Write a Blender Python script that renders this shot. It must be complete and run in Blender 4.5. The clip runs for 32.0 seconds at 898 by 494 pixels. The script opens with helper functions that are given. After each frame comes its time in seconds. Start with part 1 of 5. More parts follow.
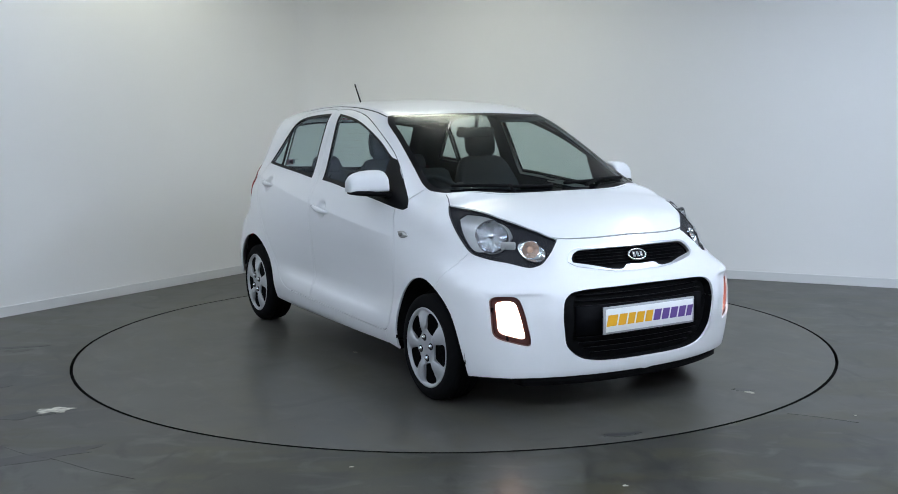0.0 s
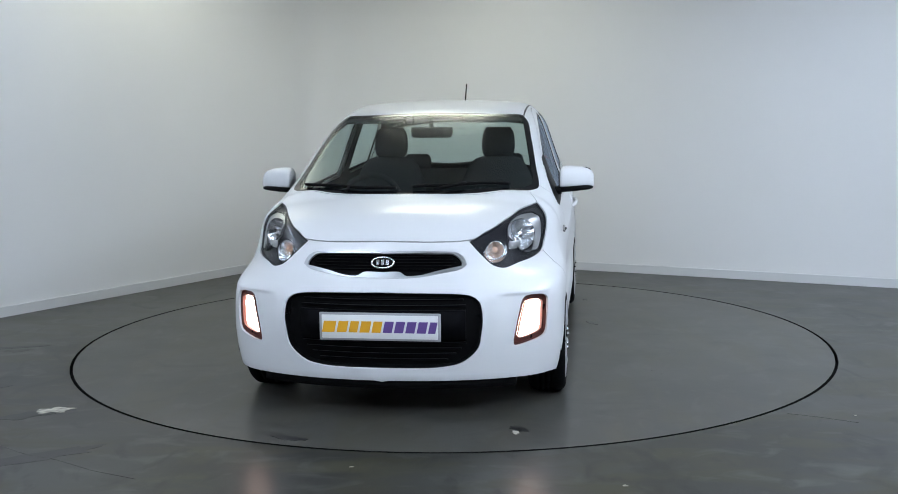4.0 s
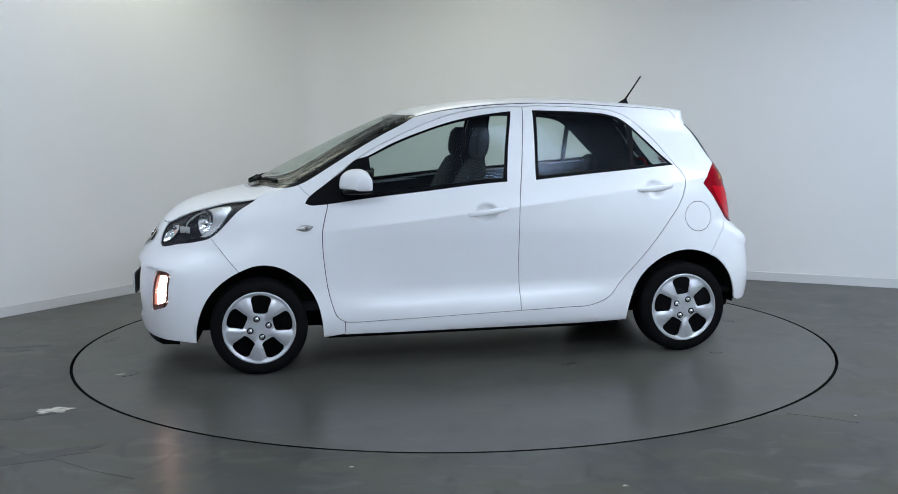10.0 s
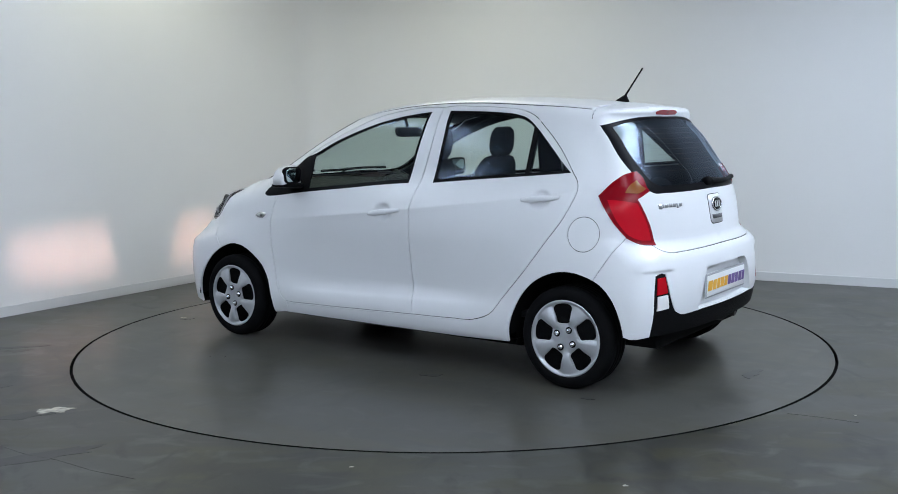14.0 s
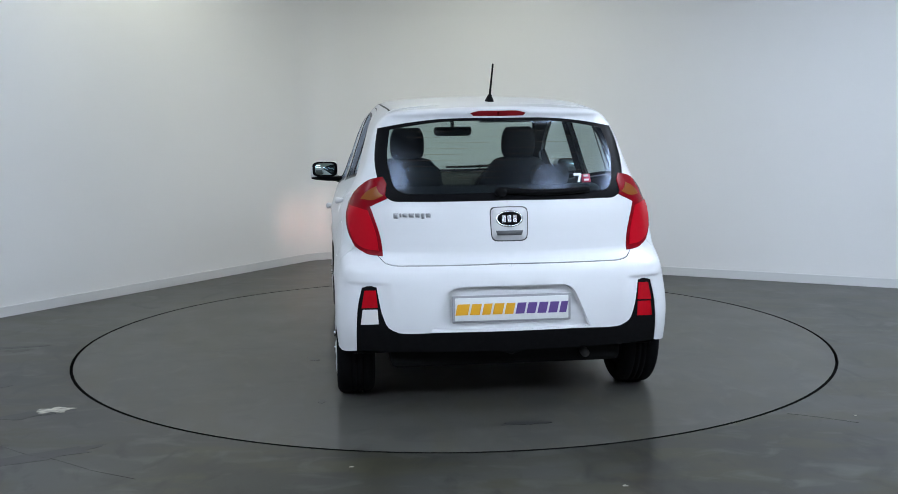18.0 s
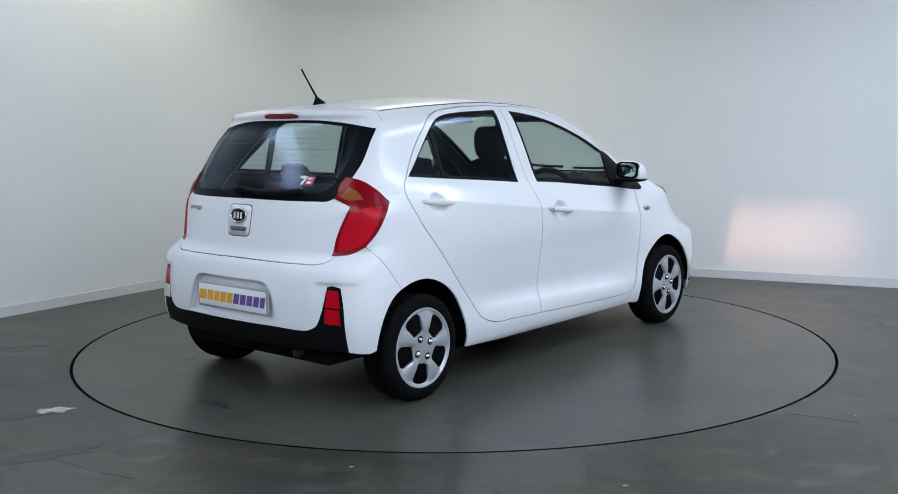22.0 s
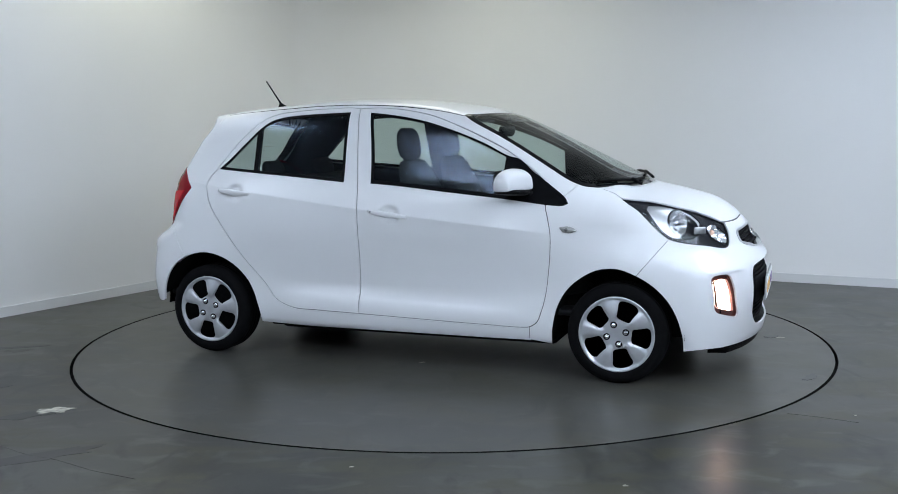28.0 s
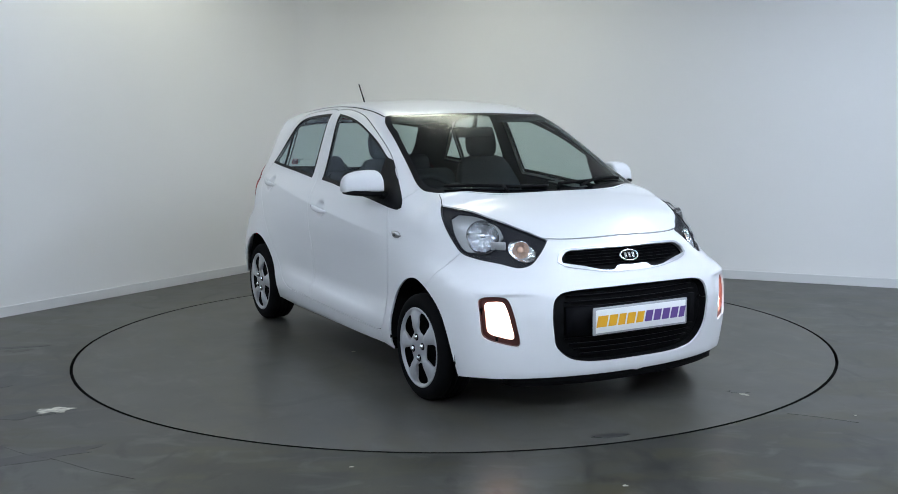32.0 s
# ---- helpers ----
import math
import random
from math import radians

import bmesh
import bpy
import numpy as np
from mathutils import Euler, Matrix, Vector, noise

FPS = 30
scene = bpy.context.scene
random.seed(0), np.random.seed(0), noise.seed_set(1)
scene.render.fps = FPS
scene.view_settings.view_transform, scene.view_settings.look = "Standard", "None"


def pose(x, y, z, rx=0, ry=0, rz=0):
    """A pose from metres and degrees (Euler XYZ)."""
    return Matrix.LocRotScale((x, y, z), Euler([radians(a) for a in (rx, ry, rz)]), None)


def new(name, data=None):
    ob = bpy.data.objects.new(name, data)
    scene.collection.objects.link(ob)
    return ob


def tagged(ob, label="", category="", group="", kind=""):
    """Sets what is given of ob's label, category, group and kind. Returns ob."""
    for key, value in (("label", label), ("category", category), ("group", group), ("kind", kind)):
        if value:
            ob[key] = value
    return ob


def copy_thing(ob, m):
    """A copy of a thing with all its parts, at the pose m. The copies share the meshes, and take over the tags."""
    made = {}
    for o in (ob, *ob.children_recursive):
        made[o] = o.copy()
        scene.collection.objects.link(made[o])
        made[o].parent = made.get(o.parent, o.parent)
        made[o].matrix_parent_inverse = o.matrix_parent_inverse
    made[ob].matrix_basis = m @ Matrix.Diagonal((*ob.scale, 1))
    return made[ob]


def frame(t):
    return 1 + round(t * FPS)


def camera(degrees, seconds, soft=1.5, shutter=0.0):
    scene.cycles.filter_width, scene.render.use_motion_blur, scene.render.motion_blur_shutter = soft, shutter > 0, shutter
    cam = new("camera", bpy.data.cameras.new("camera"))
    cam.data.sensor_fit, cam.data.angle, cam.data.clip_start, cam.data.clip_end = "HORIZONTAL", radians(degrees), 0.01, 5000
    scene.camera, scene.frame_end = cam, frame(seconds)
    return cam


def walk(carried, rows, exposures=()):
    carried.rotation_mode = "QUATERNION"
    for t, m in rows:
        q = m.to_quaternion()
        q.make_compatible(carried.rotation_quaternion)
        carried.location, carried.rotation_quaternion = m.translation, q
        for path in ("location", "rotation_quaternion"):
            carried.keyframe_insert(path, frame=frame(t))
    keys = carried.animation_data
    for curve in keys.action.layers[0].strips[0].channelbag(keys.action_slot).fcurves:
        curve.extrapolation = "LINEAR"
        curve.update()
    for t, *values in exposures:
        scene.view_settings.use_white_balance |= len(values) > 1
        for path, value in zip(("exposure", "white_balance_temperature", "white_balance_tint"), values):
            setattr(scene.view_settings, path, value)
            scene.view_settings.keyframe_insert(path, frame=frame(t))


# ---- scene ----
# ---- camera, turning and light ----
EYE = (0.0, -6.122, 1.3127)
cam = camera(48.39, 32.0, soft=0.9)
STAND = pose(*EYE, 90 - 7.019, 0, 0.184) @ pose(0, 0, 0, 0, 0, -0.669)
walk(cam, [(0, STAND), (32, STAND)])

# the turntable's angle in degrees, time by time
TURN = [(0, -59.54), (0.5, -60.63), (1, -63.53), (1.5, -67.81), (2, -73.89), (3, -85.99), (4, -98.13), (4.5, -103.97),
        (5.5, -115.95), (6.5, -127.83), (7, -133.99), (8, -145.81), (9, -157.65), (10, -169.23), (11, -180.76),
        (12, -192.34), (13, -204.4), (14, -216.07), (14.5, -221.8), (15.5, -233.5), (16.5, -245.2), (17, -251.25),
        (18, -263.03), (19, -274.85), (20, -286.71), (21, -298.5), (22, -310.27), (23, -321.9), (24, -333.75),
        (25, -345.62), (25.5, -351.3), (26.5, -362.7), (27.5, -374.1), (28, -380.09), (29, -391.76), (30, -403.4),
        (30.5, -409.25), (31, -414.93), (31.5, -418.69), (32, -421.06)]
CAR_SHIFT = -0.057

world = bpy.data.worlds.new("world")
scene.world = world
world.use_nodes = True
world.node_tree.nodes["Background"].inputs["Color"].default_value = (0.6, 0.7, 0.8, 1)
world.node_tree.nodes["Background"].inputs["Strength"].default_value = 0.02
scene.view_settings.exposure = 0.10


# ---- materials ----
def material(name, color, rough=0.5, metal=0.0, **more):
    """A principled material; more: other sockets by their names with _ for a space."""
    m = bpy.data.materials.new(name)
    m.use_nodes = True
    b = m.node_tree.nodes["Principled BSDF"]
    b.inputs["Base Color"].default_value = (*color, 1)
    b.inputs["Roughness"].default_value = rough
    b.inputs["Metallic"].default_value = metal
    for key, value in more.items():
        b.inputs[key.replace("_", " ")].default_value = value
    return m


def mottle(m, spread, scale, detail=4.0, rough=0.0, bump=0.0, bump_scale=0.0, coord="Object"):
    """Varies a material's colour and roughness with soft noise, and adds fine relief."""
    t = m.node_tree
    b = t.nodes["Principled BSDF"]
    co = t.nodes.new("ShaderNodeTexCoord")
    n = t.nodes.new("ShaderNodeTexNoise")
    n.inputs["Scale"].default_value, n.inputs["Detail"].default_value = scale, detail
    t.links.new(co.outputs[coord], n.inputs["Vector"])
    base = b.inputs["Base Color"].default_value[:]
    ramp = t.nodes.new("ShaderNodeValToRGB")
    ramp.color_ramp.elements[0].position, ramp.color_ramp.elements[1].position = 0.3, 0.7
    ramp.color_ramp.elements[0].color = [c * (1 - spread) for c in base[:3]] + [1]
    ramp.color_ramp.elements[1].color = [min(1, c * (1 + spread)) for c in base[:3]] + [1]
    t.links.new(n.outputs["Fac"], ramp.inputs["Fac"])
    t.links.new(ramp.outputs["Color"], b.inputs["Base Color"])
    if rough:
        r = b.inputs["Roughness"].default_value
        mr = t.nodes.new("ShaderNodeMapRange")
        mr.inputs["To Min"].default_value, mr.inputs["To Max"].default_value = max(0.02, r - rough), r + rough
        t.links.new(n.outputs["Fac"], mr.inputs["Value"])
        t.links.new(mr.outputs["Result"], b.inputs["Roughness"])
    if bump:
        n2 = t.nodes.new("ShaderNodeTexNoise")
        n2.inputs["Scale"].default_value, n2.inputs["Detail"].default_value = bump_scale, 3.0
        t.links.new(co.outputs[coord], n2.inputs["Vector"])
        bp = t.nodes.new("ShaderNodeBump")
        bp.inputs["Strength"].default_value, bp.inputs["Distance"].default_value = bump, 0.002
        t.links.new(n2.outputs["Fac"], bp.inputs["Height"])
        t.links.new(bp.outputs["Normal"], b.inputs["Normal"])
    return m


def glass_material(name, color, rough=0.0, shine=0.045, sheen=(1, 1, 1), grazing=0.6):
    """A thin sheet of glass: it lets light through in its tint and mirrors at its face."""
    m = bpy.data.materials.new(name)
    m.use_nodes = True
    t = m.node_tree
    t.nodes.clear()
    out = t.nodes.new("ShaderNodeOutputMaterial")
    mix = t.nodes.new("ShaderNodeMixShader")
    clear = t.nodes.new("ShaderNodeBsdfTransparent")
    clear.inputs["Color"].default_value = (*color, 1)
    gloss = t.nodes.new("ShaderNodeBsdfGlossy")
    gloss.inputs["Color"].default_value = (*sheen, 1)
    gloss.inputs["Roughness"].default_value = rough
    facing = t.nodes.new("ShaderNodeLayerWeight")
    facing.inputs["Blend"].default_value = 0.5
    power = t.nodes.new("ShaderNodeMath")
    power.operation, power.inputs[1].default_value = "POWER", 5.0
    fres = t.nodes.new("ShaderNodeMath")
    fres.operation, fres.inputs[1].default_value, fres.inputs[2].default_value = "MULTIPLY_ADD", grazing, shine
    t.links.new(facing.outputs["Facing"], power.inputs[0])
    t.links.new(power.outputs[0], fres.inputs[0])
    t.links.new(fres.outputs[0], mix.inputs["Fac"])
    t.links.new(clear.outputs["BSDF"], mix.inputs[1])
    t.links.new(gloss.outputs["BSDF"], mix.inputs[2])
    t.links.new(mix.outputs["Shader"], out.inputs["Surface"])
    return m


def lens_glow(name, color, strength):
    """A clear lens that glows and also lets the lamp behind it shine through."""
    m = bpy.data.materials.new(name)
    m.use_nodes = True
    t = m.node_tree
    t.nodes.clear()
    out, add = t.nodes.new("ShaderNodeOutputMaterial"), t.nodes.new("ShaderNodeAddShader")
    clear, shine = t.nodes.new("ShaderNodeBsdfTransparent"), t.nodes.new("ShaderNodeEmission")
    shine.inputs["Color"].default_value, shine.inputs["Strength"].default_value = (*color, 1), strength
    t.links.new(clear.outputs["BSDF"], add.inputs[0])
    t.links.new(shine.outputs["Emission"], add.inputs[1])
    t.links.new(add.outputs["Shader"], out.inputs["Surface"])
    return m


def glow(name, color, strength):
    m = material(name, color, 0.4)
    b = m.node_tree.nodes["Principled BSDF"]
    b.inputs["Emission Color"].default_value = (*color, 1)
    b.inputs["Emission Strength"].default_value = strength
    return m


M_WALL = mottle(material("wall_paint", (0.785, 0.778, 0.768), 0.75), 0.02, 0.8, 5, 0.05, 0.12, 60)
M_WALL_PLAIN = mottle(material("plain_wall_paint", (0.62, 0.62, 0.62), 0.8), 0.05, 0.8, 5, 0.05)
M_SKIRT = material("skirting_paint", (0.66, 0.66, 0.66), 0.45)
M_CEIL = mottle(material("ceiling_paint", (0.7, 0.7, 0.7), 0.85), 0.02, 1.0)
M_PAINT = material("white_car_paint", (0.75, 0.75, 0.755), 0.5, 0.0, Coat_Weight=0.6, Coat_Roughness=0.16, Coat_IOR=1.4)
M_BLACK = material("black_trim", (0.004, 0.004, 0.005), 0.4, Specular_IOR_Level=0.06)
M_BLACK_MATT = mottle(material("black_plastic", (0.005, 0.005, 0.0055), 0.55, Specular_IOR_Level=0.06), 0.15, 40, 2, 0.05, 0.3, 400)
M_FRIT = material("black_glass_border", (0.004, 0.004, 0.005), 0.16, Specular_IOR_Level=0.4)
M_RING = material("satin_chrome", (0.50, 0.51, 0.52), 0.32, 0.8)
M_GAP = material("seam_rubber", (0.03, 0.03, 0.032), 0.7)
# Door and rear glass: the blue of lamp reflections is put into the sheen.
M_GLASS = glass_material("window_glass", (0.74, 0.82, 0.80), 0.14, 0.034, (0.66, 0.78, 1.0))
M_SCREEN = glass_material("windscreen_glass", (0.72, 0.81, 0.78), 0.22, 0.030)
M_GLASS_DARK = glass_material("rear_glass", (0.66, 0.75, 0.74), 0.2, 0.05, (0.66, 0.78, 1.0))
M_TYRE = mottle(material("tyre_rubber", (0.005, 0.005, 0.0055), 0.8, Specular_IOR_Level=0.06), 0.2, 18, 3, 0.08, 0.2, 120)
M_ALLOY = mottle(material("silver_wheel_paint", (0.54, 0.55, 0.57), 0.30, 0.55), 0.04, 25, 2, 0.03)
M_CHROME = material("chrome", (0.70, 0.71, 0.73), 0.25, 1.0)
M_DARK = material("dark_underbody_and_gap_shade", (0.008, 0.008, 0.008), 0.9, Specular_IOR_Level=0.05)
M_TRIM = mottle(material("charcoal_interior_plastic", (0.015, 0.016, 0.018), 0.65, Specular_IOR_Level=0.25), 0.1, 30)
M_CLOTH = mottle(material("charcoal_seat_cloth", (0.018, 0.019, 0.022), 0.9), 0.25, 90, 3, 0, 0.4, 500)
M_VISOR = mottle(material("grey_visor_cloth", (0.07, 0.07, 0.068), 0.9), 0.05, 40)


# ---- building helpers ----
def part(name, bm, mat, parent=None, label="", smooth=True):
    """Links a bmesh as one mesh object, under a thing or a part."""
    me = bpy.data.meshes.new(name)
    bm.to_mesh(me)
    bm.free()
    return meshed(name, me, mat, parent, label, smooth)


def meshed(name, me, mat, parent=None, label="", smooth=True):
    for m in mat if isinstance(mat, (list, tuple)) else [mat]:
        me.materials.append(m)
    if smooth:
        me.polygons.foreach_set("use_smooth", [True] * len(me.polygons))
    ob = new(name, me)
    ob.parent = parent
    if label:
        tagged(ob, label)
    return ob


def box(bm, lo, hi, bevel=0.0, segments=2):
    """A box between two corners, with rounded edges."""
    made = bmesh.ops.create_cube(bm, size=1)["verts"]
    for v in made:
        v.co = [lo[i] + (v.co[i] + 0.5) * (hi[i] - lo[i]) for i in range(3)]
    if bevel:
        edges = list({e for v in made for e in v.link_edges})
        bmesh.ops.bevel(bm, geom=edges, offset=bevel, segments=segments, profile=0.5, affect="EDGES", clamp_overlap=True)
    return bm


def boxed(lo, hi, bevel=0.0, segments=2):
    return box(bmesh.new(), lo, hi, bevel, segments)


def loft(rings, closed=True, caps=True):
    """A skin over rings of equally many points."""
    bm = bmesh.new()
    vs = [[bm.verts.new(p) for p in r] for r in rings]
    n = len(rings[0])
    for a, b in zip(vs[:-1], vs[1:]):
        for i in range(n if closed else n - 1):
            bm.faces.new((a[i], a[(i + 1) % n], b[(i + 1) % n], b[i]))
    if caps and closed:
        bm.faces.new(vs[0][::-1])
        bm.faces.new(vs[-1])
    bmesh.ops.recalc_face_normals(bm, faces=bm.faces)
    return bm


def lathe(profile, steps=48, axis="y"):
    """A turned body about the y axis: profile of (distance from the axis, place on it)."""
    rings = []
    for r, s in profile:
        rings.append([(r * math.cos(2 * math.pi * i / steps), s, r * math.sin(2 * math.pi * i / steps)) for i in range(steps)])
    return loft(rings, True, profile[0][0] > 1e-6)


def tube(points, radius, steps=8):
    """A round bar along points; radius: one number or one for each point."""
    pts = [Vector(p) for p in points]
    rings = []
    for i, p in enumerate(pts):
        way = (pts[min(i + 1, len(pts) - 1)] - pts[max(i - 1, 0)]).normalized()
        a = way.orthogonal().normalized() if not rings else (side - way * side.dot(way)).normalized()
        side = a
        b = way.cross(a)
        r = radius[i] if isinstance(radius, (list, tuple)) else radius
        rings.append([p + r * (math.cos(2 * math.pi * k / steps) * a + math.sin(2 * math.pi * k / steps) * b) for k in range(steps)])
    return loft(rings)


# ---- the room ----
CORNER = Vector((-1.17, 3.93))
ALONG_LEFT = Vector((-0.538, -0.843))
ALONG_RIGHT = Vector((0.893, -0.449))
HEIGHT = 3.05
L_END = CORNER + ALONG_LEFT * 15.0
R_END = CORNER + ALONG_RIGHT * 10.0
FAR_END = R_END + Vector((-5.3, -8.4))
ROUND = 0.5


def corner_line(offset):
    """The inner line of the two walls seen, rounded where they meet, moved outwards by offset."""
    pts = [L_END.copy()]
    a, b = CORNER + ALONG_LEFT * ROUND, CORNER + ALONG_RIGHT * ROUND * 2.6
    for i in range(33):
        t = i / 32
        pts.append(a * (1 - t) ** 2 + CORNER * 2 * t * (1 - t) + b * t * t)
    pts.append(R_END.copy())
    out = []
    for i, p in enumerate(pts):
        w = (pts[min(i + 1, len(pts) - 1)] - pts[max(i - 1, 0)]).normalized()
        out.append(p + Vector((-w.y, w.x)) * offset)
    return out


def strip_wall(name, line_in, line_out, z0, z1, mat):
    bm = bmesh.new()
    rows = [[bm.verts.new((p.x, p.y, z)) for p, z in ((a, z0), (a, z1), (b, z1), (b, z0))] for a, b in zip(line_in, line_out)]
    for r, s in zip(rows[:-1], rows[1:]):
        for i in range(4):
            bm.faces.new((r[i], s[i], s[(i + 1) % 4], r[(i + 1) % 4]))
    bm.faces.new(rows[0])
    bm.faces.new(rows[-1][::-1])
    bmesh.ops.recalc_face_normals(bm, faces=bm.faces)
    ob = part(name, bm, mat, smooth=False)
    return ob


line = corner_line(0.0)
wall_back = strip_wall("wall_back", line, corner_line(0.15), 0, HEIGHT, M_WALL)
for p in wall_back.data.polygons:
    p.use_smooth = True
wall_back.data.set_sharp_from_angle(angle=math.radians(30))
tagged(wall_back, "plain white painted studio walls with a rounded corner", "wall", kind="structure")
skirting = strip_wall("baseboard", corner_line(-0.016), corner_line(-0.0005), 0, 0.071, M_SKIRT)
tagged(skirting, "low white painted skirting board along the studio walls", "skirting", kind="structure")
# Two unseen walls, added pale so that they bounce light onto the car.
for name, a, b in (("wall_right", R_END, FAR_END), ("wall_front", FAR_END, L_END)):
    w = (b - a).normalized()
    n = Vector((-w.y, w.x)) * 0.15
    ob = strip_wall(name, [a, b], [a + n, b + n], 0, HEIGHT, M_WALL_PLAIN)
    tagged(ob, "unseen pale wall closing the studio, added to bounce light", "wall", kind="structure")

ceiling_bm = bmesh.new()
outline = [p for p in corner_line(0.15)] + [FAR_END + Vector((0.3, -0.3))]
lower = [ceiling_bm.verts.new((p.x, p.y, HEIGHT)) for p in outline]
upper = [ceiling_bm.verts.new((p.x, p.y, HEIGHT + 0.12)) for p in outline]
ceiling_bm.faces.new(lower)
ceiling_bm.faces.new(upper[::-1])
for i in range(len(outline)):
    j = (i + 1) % len(outline)
    ceiling_bm.faces.new((lower[i], upper[i], upper[j], lower[j]))
bmesh.ops.recalc_face_normals(ceiling_bm, faces=ceiling_bm.faces)
tagged(part("ceiling", ceiling_bm, M_CEIL, smooth=False), "plain white painted ceiling", "ceiling", kind="structure")


# ---- the floor and the turntable ----
def floor_material(name, base, coord, contrast=1.0):
    """Worn grey painted screed: large pale and dark clouds, scuffs and fine grain, with a dull shine."""
    m = material(name, base, 0.30, Specular_IOR_Level=0.17)
    t = m.node_tree
    b = t.nodes["Principled BSDF"]
    co = t.nodes.new("ShaderNodeTexCoord")

    def noise_of(scale, detail, stretch=(1, 1, 1), distortion=0.0):
        mp = t.nodes.new("ShaderNodeMapping")
        mp.inputs["Scale"].default_value = stretch
        n = t.nodes.new("ShaderNodeTexNoise")
        n.inputs["Scale"].default_value, n.inputs["Detail"].default_value = scale, detail
        n.inputs["Distortion"].default_value = distortion
        t.links.new(co.outputs[coord], mp.inputs["Vector"])
        t.links.new(mp.outputs["Vector"], n.inputs["Vector"])
        return n.outputs["Fac"]

    def mixed(fac, a, b_, lo, hi):
        ramp = t.nodes.new("ShaderNodeMapRange")
        ramp.inputs["From Min"].default_value, ramp.inputs["From Max"].default_value = lo, hi
        mix = t.nodes.new("ShaderNodeMix")
        mix.data_type = "RGBA"
        t.links.new(fac, ramp.inputs["Value"])
        t.links.new(ramp.outputs["Result"], mix.inputs["Factor"])
        for socket, v in ((mix.inputs["A"], a), (mix.inputs["B"], b_)):
            if isinstance(v, tuple):
                socket.default_value = (*v, 1)
            else:
                t.links.new(v, socket)
        return mix.outputs["Result"]

    dark = tuple(c * (1 - 0.28 * contrast) for c in base)
    pale = tuple(c * (1 + 0.26 * contrast) for c in base)
    clouds = mixed(noise_of(0.8, 6, distortion=0.6), dark, pale, 0.40, 0.60)
    brown = (base[0] * 1.02, base[1] * (1 - 0.04 * contrast), base[2] * (1 - 0.30 * contrast))
    scuffs = mixed(noise_of(1.6, 8, (1, 3, 1), 1.0), clouds, brown, 0.46, 0.62)
    dust = mixed(noise_of(4.5, 10, (1, 1.6, 1), 0.8), scuffs, tuple(c * (1 + 0.7 * contrast) for c in base), 0.54, 0.74)
    smears = mixed(noise_of(2.6, 9, (1.8, 1, 1), 1.4), dust, tuple(c * (1 - 0.5 * contrast) for c in base), 0.55, 0.72)
    t.links.new(smears, b.inputs["Base Color"])
    r = t.nodes.new("ShaderNodeMapRange")
    r.inputs["To Min"].default_value, r.inputs["To Max"].default_value = 0.25, 0.34
    t.links.new(noise_of(3.0, 6), r.inputs["Value"])
    t.links.new(r.outputs["Result"], b.inputs["Roughness"])
    bp = t.nodes.new("ShaderNodeBump")
    bp.inputs["Strength"].default_value, bp.inputs["Distance"].default_value = 0.05, 0.002
    t.links.new(noise_of(26, 4), bp.inputs["Height"])
    t.links.new(bp.outputs["Normal"], b.inputs["Normal"])
    return m


M_FLOOR = floor_material("grey_floor", (0.0425, 0.042, 0.037), "Object", 1.1)
M_TABLE = floor_material("grey_turntable", (0.066, 0.0645, 0.057), "Object", 0.4)
RIM = 2.234


def ring_floor():
    """The floor outside the turntable, with a round hole and a lip down into the gap."""
    bm = bmesh.new()
    n = 160
    circle = [(math.cos(2 * math.pi * i / n), math.sin(2 * math.pi * i / n)) for i in range(n)]
    inner = [bm.verts.new(((RIM + 0.008) * c, (RIM + 0.008) * s, 0)) for c, s in circle]
    lip = [bm.verts.new(((RIM + 0.008) * c, (RIM + 0.008) * s, -0.05)) for c, s in circle]
    mid = [bm.verts.new((4.5 * c, 4.5 * s, 0)) for c, s in circle]
    outer = [bm.verts.new((15 * c, 15 * s, 0)) for c, s in circle]
    for i in range(n):
        j = (i + 1) % n
        bm.faces.new((inner[i], mid[i], mid[j], inner[j]))
        bm.faces.new((mid[i], outer[i], outer[j], mid[j]))
        # The lip is coloured near black: painted shade inside the gap.
        bm.faces.new((lip[i], inner[i], inner[j], lip[j])).material_index = 1
    bmesh.ops.recalc_face_normals(bm, faces=bm.faces)
    return bm


tagged(part("floor", ring_floor(), [M_FLOOR, M_DARK], smooth=False), "worn grey painted concrete floor round the turntable", "floor", kind="structure")
# Near-black base that paints the shade at the bottom of the gap.
pit = part("floor_pit", boxed((-2.4, -2.4, -0.12), (2.4, 2.4, -0.051)), M_DARK, smooth=False)
tagged(pit, "pit under the turntable, shade put into its dark colour", "pit", kind="structure")
turntable = new("turntable")
tagged(turntable, "large round grey car turntable set flush in the floor", "turntable")
disc = bmesh.new()
bmesh.ops.create_cone(disc, cap_ends=True, segments=160, radius1=RIM - 0.009, radius2=RIM - 0.009, depth=0.045)
bmesh.ops.translate(disc, verts=disc.verts, vec=(0, 0, -0.0225))
# The plate's edge takes the same painted gap shade.
for f in disc.faces:
    f.material_index = 1 if len(f.verts) == 4 else 0
part("turntable_plate", disc, [M_TABLE, M_DARK], turntable, smooth=False)


